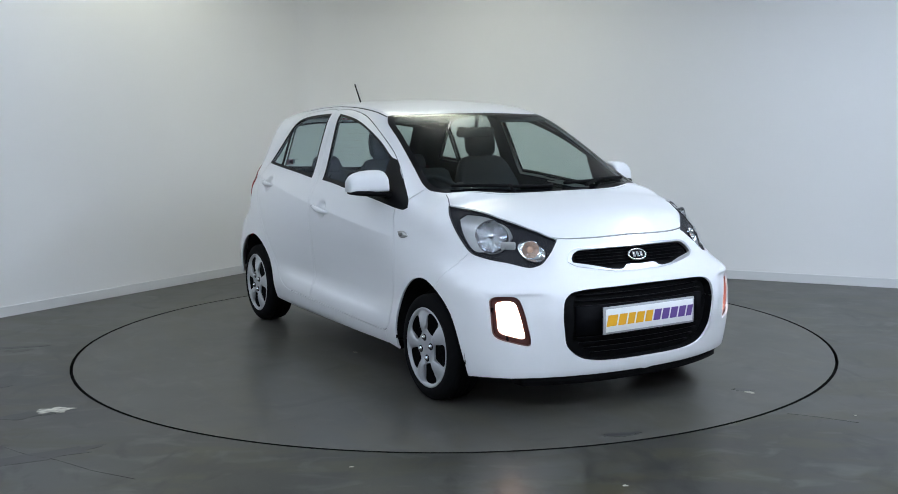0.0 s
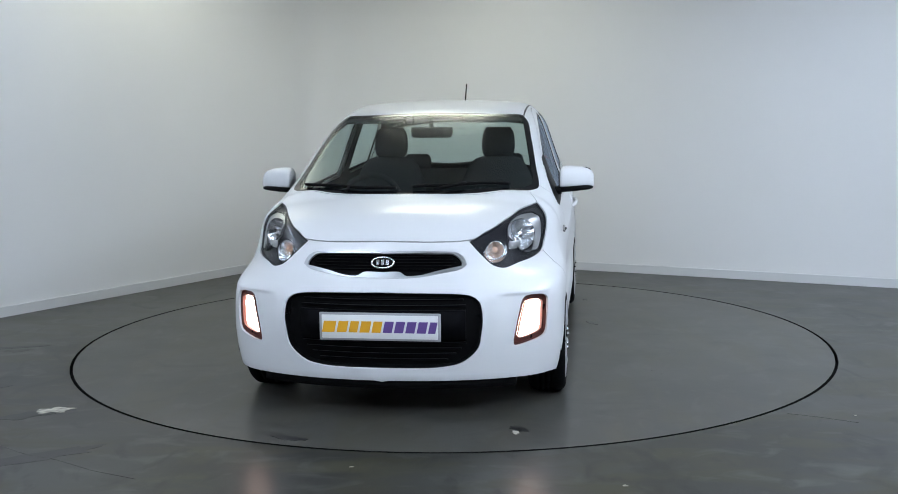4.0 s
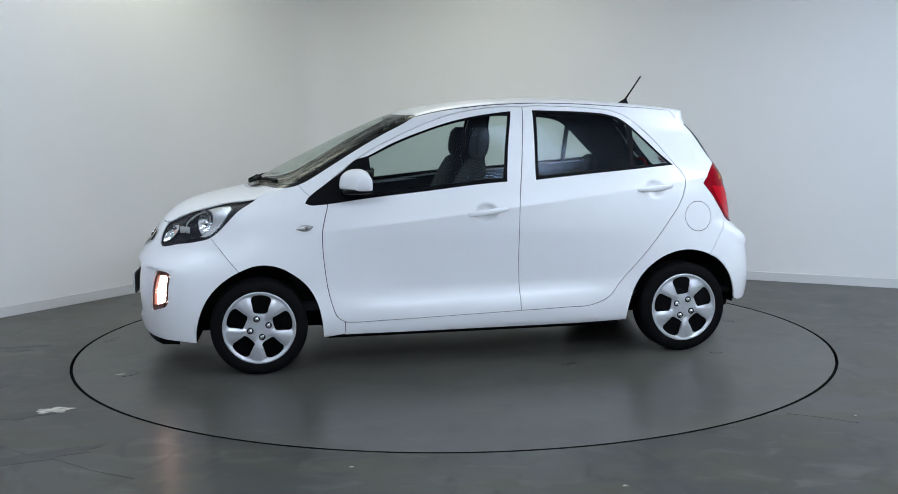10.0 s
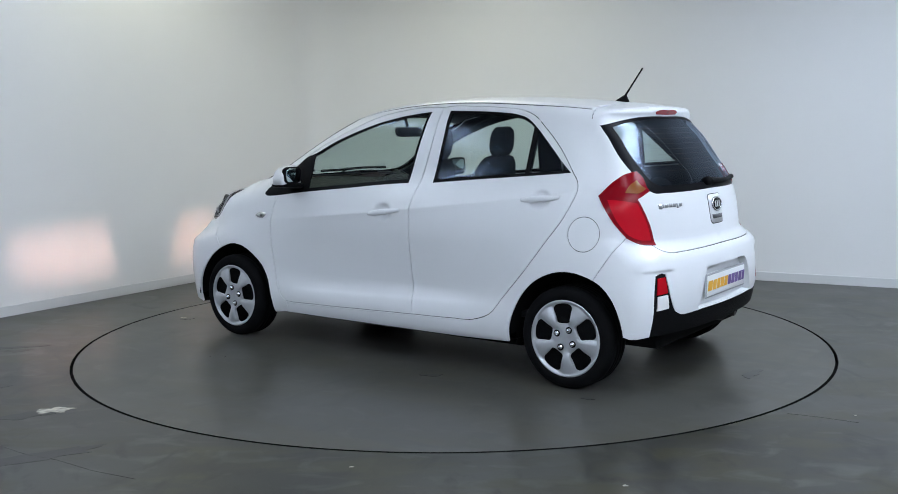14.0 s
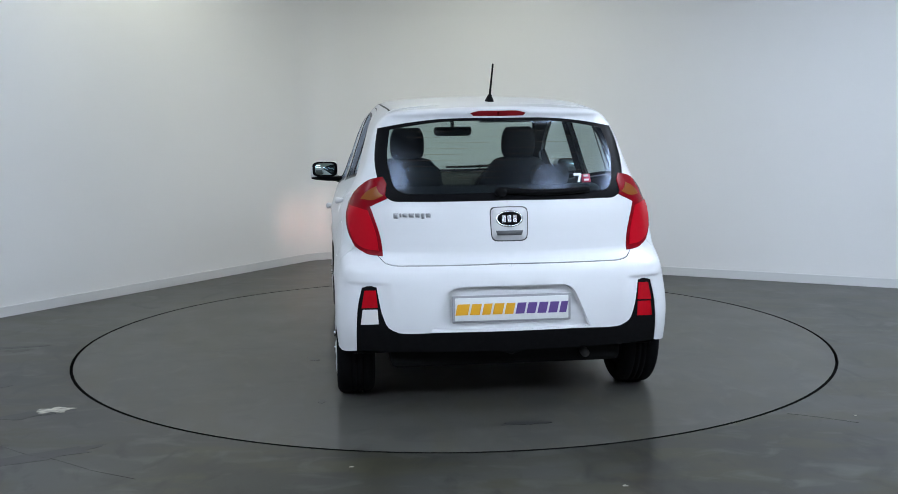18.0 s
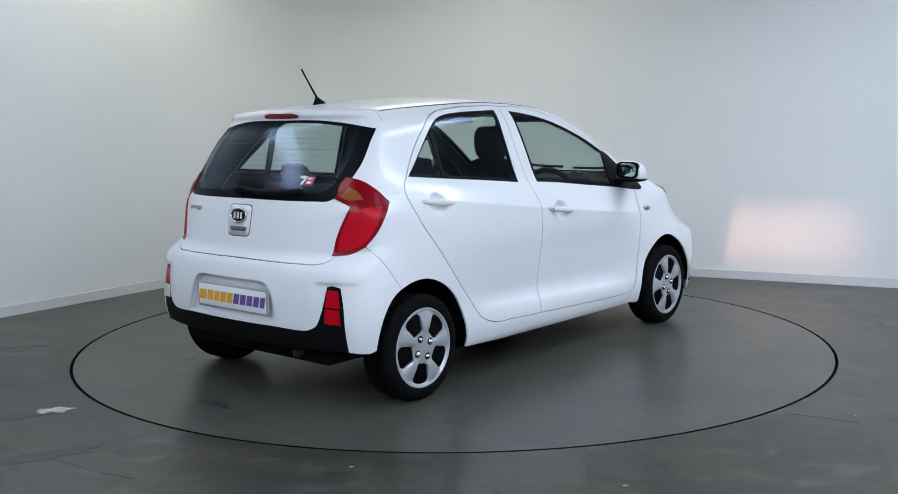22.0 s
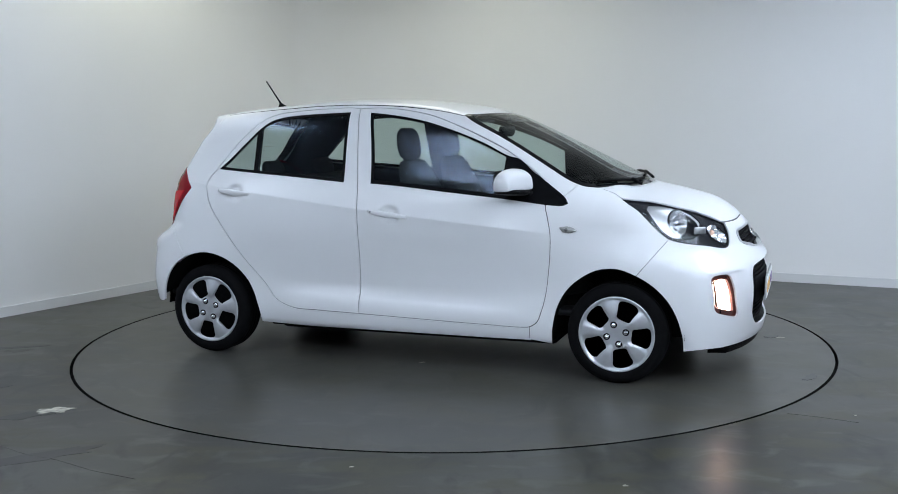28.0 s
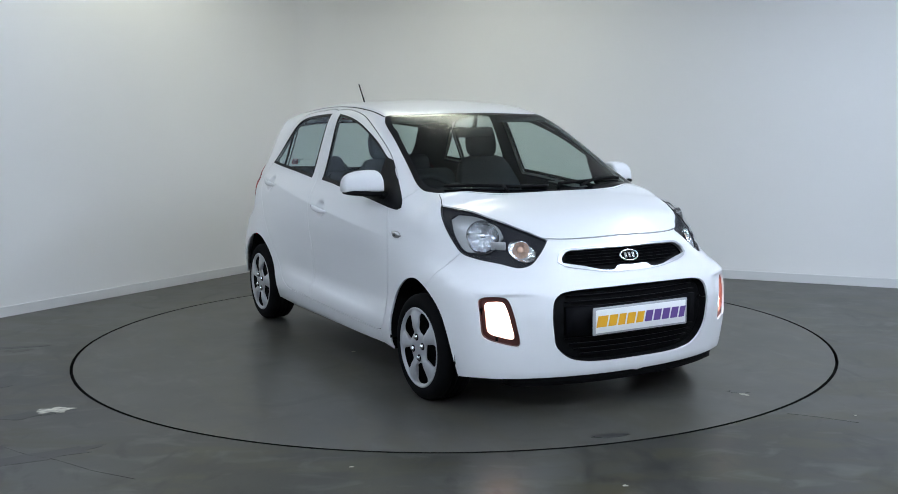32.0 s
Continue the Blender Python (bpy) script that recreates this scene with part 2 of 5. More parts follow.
# ---- ceiling lights ----
def ceiling_light(x, y, turn, length, width, color, strength, drop=0.02):
    """An unseen glowing panel in a white metal frame, added under the ceiling."""
    thing = new("ceiling_light")
    tagged(thing, "unseen white framed light panel added under the ceiling", "ceiling light", "studio ceiling lights")
    thing.matrix_basis = pose(x, y, HEIGHT - drop, 0, 0, turn)
    bm = bmesh.new()
    l, w = length / 2, width / 2
    for lo, hi in (((-l - 0.03, -w - 0.03, -0.03), (l + 0.03, -w, 0.018)), ((-l - 0.03, w, -0.03), (l + 0.03, w + 0.03, 0.018)),
                   ((-l - 0.03, -w, -0.03), (-l, w, 0.018)), ((l, -w, -0.03), (l + 0.03, w, 0.018))):
        box(bm, lo, hi, 0.004, 1)
    part("frame", bm, M_SKIRT, thing, smooth=False)
    part("diffuser", boxed((-l, -w, -0.022), (l, w, -0.008)), glow("lamp_glow", color, strength), thing, smooth=False)
    return thing


GREENISH, BLUE = (0.97, 1.0, 0.86), (0.735, 0.855, 1.035)
# Some panels follow reflections in the car's glass, the others are added fill.
LAMPS = ((-2.25, 1.45, 57, 1.6, 0.6, GREENISH, 3.6), (-2.7, -0.7, 70, 2.2, 0.4, BLUE, 8.5), (2.8, -0.9, -75, 2.2, 0.45, BLUE, 26.5),
         (3.5, -4.1, 20, 2.6, 1.1, BLUE, 11.0), (-1.9, -5.7, 0, 2.6, 1.3, BLUE, 12.6), (1.9, -5.7, 0, 2.6, 1.3, BLUE, 12.6),
         (-1.6, -2.6, 20, 1.4, 0.4, BLUE, 9.5), (1.75, -2.75, -40, 1.3, 0.45, BLUE, 8.0),
         (-5.2, -5.0, 57, 2.6, 1.2, BLUE, 5.0), (-0.15, 1.65, -27, 1.3, 0.8, GREENISH, 7.0))
for lamp in LAMPS:
    ceiling_light(*lamp)


# ---- the car's outer skin ----
# The car's own space: x ahead from the turntable's axis, y to its left, z up.
def spline(xs, ys, x):
    """A smooth curve through the points, read at x."""
    xs, ys, x = np.asarray(xs, float), np.asarray(ys, float), np.asarray(x, float)
    d = np.diff(ys) / np.diff(xs)
    m = np.concatenate([[d[0]], np.where(d[1:] * d[:-1] > 0, 2 * d[1:] * d[:-1] / np.where(d[1:] + d[:-1] == 0, 1, d[1:] + d[:-1]), 0), [d[-1]]])
    i = np.clip(np.searchsorted(xs, x) - 1, 0, len(xs) - 2)
    h = xs[i + 1] - xs[i]
    t = np.clip((x - xs[i]) / h, 0, 1)
    return (ys[i] * (1 + 2 * t) * (1 - t) ** 2 + ys[i + 1] * t * t * (3 - 2 * t)
            + h * (m[i] * t * (1 - t) ** 2 - m[i + 1] * t * t * (1 - t)))


ROOF_X = (-1.6, -1.43, -1.27, -1.09, -0.92, -0.745, -0.57, -0.396, -0.22, -0.046, 0.13, 0.30, 0.40, 0.55, 0.75, 0.95, 1.12, 1.22, 1.32, 1.43, 1.54, 1.62, 1.69, 1.75, 1.9)
ROOF_Z = (1.335, 1.381, 1.404, 1.426, 1.440, 1.452, 1.461, 1.464, 1.460, 1.449, 1.428, 1.397, 1.366, 1.305, 1.214, 1.118, 1.030, 0.976, 0.953, 0.930, 0.903, 0.868, 0.822, 0.764, 0.58)
CROWN_X = (-1.6, -0.9, 0.1, 0.3, 0.6, 0.9, 1.05, 1.15, 1.3, 1.5, 1.65, 1.8)
CROWN = (0.12, 0.10, 0.10, 0.13, 0.20, 0.26, 0.24, 0.16, 0.13, 0.20, 0.32, 0.34)
NOSE_Z = (0.10, 0.19, 0.25, 0.32, 0.40, 0.46, 0.54, 0.60, 0.64, 0.70, 0.75, 0.80, 0.90, 1.1)
NOSE_X = (1.80, 1.845, 1.858, 1.870, 1.882, 1.885, 1.874, 1.855, 1.832, 1.788, 1.765, 1.735, 1.66, 1.4)
TAIL_Z = (0.10, 0.26, 0.40, 0.50, 0.60, 0.66, 0.69, 0.72, 0.80, 0.90, 0.97, 1.10, 1.22, 1.34, 1.39, 1.5)
TAIL_X = (-1.66, -1.715, -1.742, -1.745, -1.735, -1.720, -1.698, -1.680, -1.668, -1.652, -1.630, -1.55, -1.465, -1.372, -1.395, -1.40)
SIDE_X = (-1.7, -1.45, -1.2, -0.8, -0.2, 0.5, 0.9, 1.2, 1.45, 1.7)
SIDE_Z = (0.15, 0.28, 0.45, 0.60, 0.75, 0.90, 1.02, 1.20, 1.40)
SIDE_Y = ((.700, .760, .765, .745, .745, .745, .755, .770, .755, .700),
          (.710, .785, .797, .778, .777, .775, .783, .796, .785, .720),
          (.735, .790, .797, .770, .759, .757, .778, .797, .787, .740),
          (.710, .775, .790, .778, .772, .769, .781, .791, .770, .715),
          (.680, .742, .772, .783, .788, .784, .772, .752, .680, .610),
          (.650, .712, .745, .757, .765, .755, .742, .728, .660, .560),
          (.595, .652, .685, .698, .703, .698, .682, .655, .610, .520),
          (.555, .590, .618, .635, .641, .633, .615, .590, .560, .500),
          (.520, .540, .556, .566, .571, .562, .545, .530, .515, .490))


HANDLES = ((-0.055, 0.835), (-1.038, 0.936))


def crease_height(x):
    """How high the crease along the doors runs."""
    return 0.812 - 0.105 * (x - 0.2) + 0.01 * x * x


def sill_crease(x):
    """How high the fold above the doors' lower edge runs."""
    return 0.345 + 0.045 * np.clip((0.75 - x) / 1.5, 0, 1) ** 1.5


def half_width(x, z):
    """Half the body's width at x and height z, with the crease along the doors."""
    rows = np.stack([spline(SIDE_X, r, x) for r in SIDE_Y], 0)
    z = np.clip(z, SIDE_Z[0], SIDE_Z[-1])
    zs = np.asarray(SIDE_Z)
    d = np.diff(rows, axis=0) / np.diff(zs)[:, None]
    m = np.concatenate([d[:1], 0.5 * (d[1:] + d[:-1]), d[-1:]], 0)
    i = np.clip(np.searchsorted(zs, z) - 1, 0, len(zs) - 2)
    k = np.arange(len(z))
    h = zs[i + 1] - zs[i]
    t = (z - zs[i]) / h
    y = (rows[i, k] * (1 + 2 * t) * (1 - t) ** 2 + rows[i + 1, k] * t * t * (3 - 2 * t)
         + h * (m[i, k] * t * (1 - t) ** 2 - m[i + 1, k] * t * t * (1 - t)))
    crease = z - crease_height(x)
    fade = np.clip((0.95 - x) / 0.5, 0, 1) * np.clip((x + 1.75) / 0.3, 0, 1)
    y = y + 0.012 * fade * np.exp(-np.sqrt(crease ** 2 + 1e-5) / 0.05)
    ledge = np.clip((0.70 - x) / 0.25, 0, 1) * np.clip((x + 0.80) / 0.25, 0, 1)
    y = y + 0.008 * ledge / (1 + np.exp((z - sill_crease(x)) / 0.007)) - 0.006 * ledge * np.exp(-((z - sill_crease(x) - 0.05) / 0.05) ** 2)
    for cx, cz in HANDLES:
        y = y - 0.028 * np.exp(-(((x - cx) / 0.050) ** 2 + ((z - cz) / 0.040) ** 2) ** 2)
    return y


def smax(a, b, k):
    h = np.maximum(k - np.abs(a - b), 0) / k
    return np.maximum(a, b) + h * h * k / 4


def brow(z, top, low, inner, outer, y):
    """How far a bumper's corner is scooped in under the fold over its lamp: 0 to 1."""
    fade = np.clip((z - low) / 0.16, 0, 1)
    across = np.clip((y - inner) / (outer - inner), 0, 1)
    fold = 1 / (1 + np.exp(np.clip((z - top) / 0.0035, -40, 40)))
    return fold * fade * fade * (3 - 2 * fade) * across * across * (3 - 2 * across)


def hull(p):
    """Below zero inside the car's outer skin, above zero outside it."""
    x, y, z = p[:, 0], np.abs(p[:, 1]), p[:, 2]
    side = y - half_width(x, z)
    top = (z - spline(ROOF_X, ROOF_Z, x) + spline(CROWN_X, CROWN, x) * y * y) * 0.9
    up = np.clip((z - 0.56) / 0.12, 0, 1)
    up = up * up * (3 - 2 * up)
    bow = (0.30 - 0.17 * up) * y * y + (0.22 + 0.98 * up) * y ** 4
    aft = np.clip((z - 0.66) / 0.08, 0, 1)
    nose = x - spline(NOSE_Z, NOSE_X, z) + bow
    tail = spline(TAIL_Z, TAIL_X, z) + (0.15 + 0.05 * aft) * y * y + (0.14 + 0.24 * aft) * y ** 4 - x
    nose = nose + 0.013 * brow(z, 0.567, 0.30, 0.48, 0.58, y)
    tail = tail + 0.010 * brow(z, 0.606, 0.40, 0.53, 0.59, y)
    floor = spline((-1.8, -1.5, -0.9, 0.8, 1.5, 1.9), (0.27, 0.26, 0.188, 0.176, 0.17, 0.18), x) - z
    f = smax(side, top, 0.11)
    f = smax(f, nose, 0.09)
    f = smax(f, tail, np.interp(z, (1.12, 1.30), (0.07, 0.03)))
    return smax(f, floor, 0.022)


def meet(o, d, a, b, steps=120):
    """The first place at which each ray o + k * d, k from a to b, comes into the hull."""
    o, d = np.broadcast_arrays(np.asarray(o, float), np.asarray(d, float))
    ks = np.linspace(a, b, steps)
    lo, hi, found = np.full(len(o), a, float), np.full(len(o), b, float), np.zeros(len(o), bool)
    for k0, k1 in zip(ks[:-1], ks[1:]):
        now = ~found & (hull(o + d * k1) < 0)
        lo[now], hi[now] = k0, k1
        found |= now
    for _ in range(26):
        mid = (lo + hi) / 2
        inside = hull(o + d * mid[:, None]) < 0
        hi, lo = np.where(inside, mid, hi), np.where(inside, lo, mid)
    return o + d * hi[:, None]


def rounded(corners, r):
    """A four-cornered outline with round corners."""
    out = []
    n = len(corners)
    for i in range(n):
        p, a, b = (np.array(corners[k % n], float) for k in (i, i - 1, i + 1))
        u, v = p + (a - p) / np.linalg.norm(a - p) * r, p + (b - p) / np.linalg.norm(b - p) * r
        out += [tuple(u * (1 - t) ** 2 + p * 2 * t * (1 - t) + v * t * t) for t in (0, 0.25, 0.5, 0.75, 1)]
    return tuple(out)


# outlines on the skin: side ones as (x, z), front and rear ones as (y, z), lamps as (x, y, z)
FRONT_DOOR = ((0.803, 0.900), (0.818, 0.830), (0.834, 0.753), (0.835, 0.659), (0.826, 0.549), (0.811, 0.438), (0.787, 0.343), (0.764, 0.289), (0.730,
    0.265), (0.434, 0.264), (0.119, 0.272), (-0.248, 0.282), (-0.243, 0.427), (-0.238, 0.586), (-0.239, 0.744), (-0.246, 0.892), (-0.271, 1.018),
    (-0.317, 1.403), (-0.209, 1.406), (-0.048, 1.392), (0.111, 1.362), (0.271, 1.307), (0.429, 1.239), (0.588, 1.159), (0.713, 1.073), (0.836, 0.973))
REAR_DOOR = ((-0.248, 0.282), (-0.508, 0.289), (-0.665, 0.298), (-0.758, 0.336), (-0.827, 0.417), (-0.974, 0.580), (-1.113, 0.755), (-1.177, 0.841),
    (-1.221, 0.931), (-1.235, 0.983), (-1.223, 1.022), (-1.186, 1.069), (-1.088, 1.194), (-0.997, 1.283), (-0.907, 1.353), (-0.845, 1.376), (-0.687,
    1.396), (-0.528, 1.405), (-0.368, 1.409), (-0.317, 1.403), (-0.271, 1.018), (-0.246, 0.892), (-0.239, 0.744), (-0.238, 0.586), (-0.243, 0.427))
FRONT_DLO = ((0.920, 0.904), (0.906, 0.928), (0.806, 1.003), (0.713, 1.067), (0.632, 1.130), (0.587, 1.141), (0.428, 1.216), (0.270, 1.275), (0.111,
    1.324), (-0.048, 1.357), (-0.176, 1.374), (-0.246, 1.381), (-0.214, 1.204), (-0.189, 0.994), (-0.045, 0.984), (0.267, 0.953), (0.580, 0.923),
    (0.831, 0.894), (0.894, 0.893))
FRONT_GLASS = ((0.577, 1.138), (0.428, 1.208), (0.270, 1.269), (0.111, 1.318), (-0.048, 1.350), (-0.176, 1.368), (-0.236, 1.377), (-0.205, 1.204),
    (-0.180, 1.010), (-0.045, 0.999), (0.268, 0.969), (0.565, 0.938))
REAR_DLO = ((-0.370, 1.385), (-0.526, 1.380), (-0.685, 1.372), (-0.811, 1.357), (-0.873, 1.338), (-0.934, 1.296), (-0.995, 1.239), (-1.056, 1.179),
    (-1.116, 1.119), (-1.176, 1.066), (-0.986, 1.050), (-0.672, 1.026), (-0.352, 0.999), (-0.363, 1.202))
HEAD = ((1.658, 0.376, 0.790), (1.608, 0.423, 0.816), (1.558, 0.469, 0.840), (1.436, 0.534, 0.880), (1.301, 0.586, 0.912), (1.179, 0.648, 0.927),
    (1.239, 0.682, 0.891), (1.310, 0.699, 0.834), (1.366, 0.692, 0.775), (1.422, 0.682, 0.731), (1.501, 0.650, 0.709), (1.591, 0.594, 0.695), (1.675,
    0.521, 0.679), (1.691, 0.485, 0.691), (1.688, 0.442, 0.727))
LAMP_BEZEL = ((1.307, 0.672, 0.879), (1.309, 0.632, 0.900), (1.362, 0.586, 0.896), (1.447, 0.547, 0.874), (1.517, 0.536, 0.844), (1.556, 0.540, 0.808),
    (1.552, 0.578, 0.768), (1.508, 0.628, 0.742), (1.434, 0.674, 0.740), (1.387, 0.686, 0.780), (1.346, 0.687, 0.830))
TURN_RIM = tuple((0.494 + 0.050 * math.cos(a), 0.748 + 0.047 * math.sin(a)) for a in np.linspace(0, 2 * math.pi, 29)[:-1])
DRL = rounded(((0.569, 0.332), (0.716, 0.374), (0.722, 0.558), (0.614, 0.561)), 0.034)
DRL_LENS = rounded(((0.595, 0.366), (0.699, 0.396), (0.706, 0.537), (0.632, 0.540)), 0.024)
BONNETEDGE = ((0.000, 0.795), (0.232, 0.791), (0.335, 0.793), (0.401, 0.799))
GRILLE = ((0.000, 0.755), (0.230, 0.752), (0.327, 0.744), (0.353, 0.729), (0.369, 0.696), (0.348, 0.681), (0.253, 0.661), (0.153, 0.647), (0.000,
    0.645))
GRILLE_IN = ((0.000, 0.744), (0.230, 0.743), (0.319, 0.735), (0.347, 0.708), (0.348, 0.692), (0.254, 0.675), (0.153, 0.654), (0.103, 0.655), (0.085,
    0.667), (0.000, 0.667))
INTAKE = ((0.000, 0.588), (0.352, 0.579), (0.402, 0.569), (0.432, 0.546), (0.447, 0.491), (0.442, 0.402), (0.427, 0.337), (0.389, 0.295), (0.351,
    0.271), (0.275, 0.254), (0.000, 0.249))
TAIL = ((-1.471, 0.554, 1.073), (-1.440, 0.611, 1.061), (-1.395, 0.664, 1.020), (-1.345, 0.706, 0.959), (-1.381, 0.721, 0.910), (-1.439, 0.718,
    0.826), (-1.490, 0.689, 0.759), (-1.538, 0.643, 0.730), (-1.586, 0.568, 0.721), (-1.560, 0.575, 0.802), (-1.527, 0.605, 0.904), (-1.509, 0.617,
    0.942), (-1.536, 0.540, 0.978), (-1.523, 0.549, 0.995), (-1.497, 0.540, 1.044))
AMBER = ((0.655, 0.974), (0.628, 1.006), (0.585, 1.030), (0.574, 1.004), (0.556, 0.990), (0.604, 0.970))
BRAKE = np.array(TAIL[3:12]).mean(0) + (np.array(TAIL[3:12]) - np.array(TAIL[3:12]).mean(0)) * 0.80
RGLASS = ((0.000, 1.339), (0.294, 1.335), (0.431, 1.320), (0.567, 1.297), (0.581, 1.227), (0.588, 1.121), (0.574, 1.044), (0.561, 0.999), (0.521,
    0.969), (0.445, 0.965), (0.000, 0.967))
TAILGATE = ((0.000, 0.688), (0.445, 0.684), (0.519, 0.685), (0.560, 0.695), (0.588, 0.722))
RBLACK = ((0.000, 0.389), (0.291, 0.389), (0.513, 0.389), (0.552, 0.409), (0.577, 0.461), (0.594, 0.539), (0.602, 0.590), (0.628, 0.597), (0.669,
    0.587), (0.687, 0.508), (0.696, 0.401), (0.696, 0.280))
RECESS = ((0.000, 0.593), (0.222, 0.592), (0.250, 0.588), (0.272, 0.577), (0.288, 0.559), (0.300, 0.535), (0.364, 0.393), (0.000, 0.392))
FOGRED = ((0.656, 0.575), (0.607, 0.577), (0.600, 0.500), (0.671, 0.496))
FOGWHITE = ((0.666, 0.489), (0.601, 0.492), (0.597, 0.426), (0.676, 0.421))
FRONT_ARCH = ((1.503, 0.05), (1.502, 0.27), (1.472, 0.366), (1.436, 0.429), (1.37, 0.498), (1.273, 0.557), (1.178, 0.587), (1.084, 0.578),
    (0.992, 0.53), (0.916, 0.459), (0.871, 0.376), (0.849, 0.28), (0.838, 0.05))
REAR_ARCH = ((-0.866, 0.05), (-0.876, 0.28), (-0.902, 0.366), (-0.945, 0.444), (-1.006, 0.51), (-1.099, 0.566), (-1.207, 0.591),
    (-1.315, 0.576), (-1.409, 0.531), (-1.473, 0.455), (-1.506, 0.37), (-1.52, 0.281), (-1.522, 0.05))
DIVIDER = ((-0.925, 1.33), (-0.952, 1.33), (-0.938, 1.0), (-0.913, 1.0))
WINDSCREEN = ((0.375, -0.02), (0.363, 0.2), (0.33, 0.4), (0.285, 0.515), (0.34, 0.545), (0.534, 0.58), (0.79, 0.621), (0.93, 0.643), (0.985, 0.64),
    (1.04, 0.612), (1.171, 0.387), (1.215, 0.2), (1.228, -0.02))
BONNET_REAR = ((1.126, 0.624), (1.068, 0.603), (1.092, 0.560), (1.182, 0.389), (1.226, 0.2), (1.239, -0.02))
CENTRE, SCALE = np.array((0.0, 0.0, 0.55)), np.array((1.8, 0.8, 0.8))


def smooth_path(pts, closed=True, step=0.018, sharp=50):
    """A path through pts, curved where it bends softly, with about even steps."""
    p = np.asarray(pts, float)
    n = len(p)
    out = []
    span = range(n if closed else n - 1)

    def tangent(i):
        a, b = (p[i - 1], p[(i + 1) % n]) if closed else (p[max(i - 1, 0)], p[min(i + 1, n - 1)])
        u, v = p[i] - a, b - p[i]
        lu, lv = np.linalg.norm(u), np.linalg.norm(v)
        if lu < 1e-9 or lv < 1e-9:
            return (u + v), 1.0, 1.0
        bend = math.degrees(math.acos(max(-1, min(1, float(u @ v) / (lu * lv)))))
        if bend > sharp:
            return None, lu, lv
        return (u / lu * lv + v / lv * lu) / (lu + lv), lu, lv

    for i in span:
        j = (i + 1) % n
        a, b = p[i], p[j]
        h = np.linalg.norm(b - a)
        ta, tb = tangent(i)[0], tangent(j)[0]
        ta = (b - a) if ta is None else ta * min(h, 2.0 * min(tangent(i)[1:]))
        tb = (b - a) if tb is None else tb * min(h, 2.0 * min(tangent(j)[1:]))
        for k in range(max(1, int(round(h / step)))):
            t = k / max(1, int(round(h / step)))
            out.append(a * (1 + 2 * t) * (1 - t) ** 2 + b * t * t * (3 - 2 * t) + ta * t * (1 - t) ** 2 - tb * t * t * (1 - t))
    if not closed:
        out.append(p[-1])
    return np.array(out)


def on_side(xz):
    xz = np.asarray(xz, float)
    o = np.stack([xz[:, 0], np.full(len(xz), 1.0), xz[:, 1]], 1)
    return meet(o, np.array([[0, -1.0, 0]]), 0, 0.95, 40)


def on_front(yz):
    yz = np.asarray(yz, float)
    return meet(np.stack([np.full(len(yz), 2.05), yz[:, 0], yz[:, 1]], 1), np.array([[-1.0, 0, 0]]), 0, 1.6, 60)


def on_rear(yz):
    yz = np.asarray(yz, float)
    return meet(np.stack([np.full(len(yz), -1.95), yz[:, 0], yz[:, 1]], 1), np.array([[1.0, 0, 0]]), 0, 1.6, 60)


def on_top(xy):
    xy = np.asarray(xy, float)
    return meet(np.stack([xy[:, 0], xy[:, 1], np.full(len(xy), 1.7)], 1), np.array([[0, 0, -1.0]]), 0, 1.4, 60)


def normal_at(p, e=0.002):
    g = np.stack([hull(p + np.eye(3)[i] * e) - hull(p - np.eye(3)[i] * e) for i in range(3)], 1)
    return g / np.maximum(np.linalg.norm(g, axis=1)[:, None], 1e-9)


def to_disc(p):
    """The left half of the skin laid out flat: a disc about the car's side."""
    q = (np.asarray(p, float) - CENTRE) / SCALE
    q = q / np.linalg.norm(q, axis=1)[:, None]
    phi = np.arccos(np.clip(q[:, 1], -1, 1))
    a = np.arctan2(q[:, 2], q[:, 0])
    return np.stack([phi * np.cos(a), phi * np.sin(a)], 1)


def from_disc(uv):
    phi = np.linalg.norm(uv, axis=1)
    a = np.arctan2(uv[:, 1], uv[:, 0])
    d = np.stack([np.sin(phi) * np.cos(a), np.cos(phi), np.sin(phi) * np.sin(a)], 1) * SCALE
    p = meet(CENTRE + d * 1.7, -d, 0, 1.5, 70)
    p[phi > math.pi / 2 - 1e-4, 1] = 0.0
    return p


def inside(poly, q):
    """Which of the points q lie in the closed polygon."""
    x, y = q[:, 0], q[:, 1]
    res = np.zeros(len(q), bool)
    for (ax, ay), (bx, by) in zip(poly, np.roll(poly, -1, 0)):
        hit = (ay > y) != (by > y)
        if hit.any():
            res ^= hit & (x < (bx - ax) * (y - ay) / (by - ay + 1e-15) + ax)
    return res


def band(path, width, project, closed=False):
    """A strip of the given width along a path, as a polygon on the skin."""
    p = np.asarray(path, float)
    if closed:
        t = np.roll(p, -1, 0) - np.roll(p, 1, 0)
    else:
        t = np.gradient(p, axis=0)
    t /= np.maximum(np.linalg.norm(t, axis=1)[:, None], 1e-9)
    n = np.stack([-t[:, 1], t[:, 0]], 1) * width / 2
    a, b = p + n, p - n
    if closed:
        return [to_disc(project(a)), to_disc(project(b))]
    return [to_disc(project(np.concatenate([a, b[::-1]])))]


def half_loop(pts):
    """An outline that starts and ends on the centre line, carried a little past it."""
    p = smooth_path(pts, closed=False)
    return closed_past(p, 0)


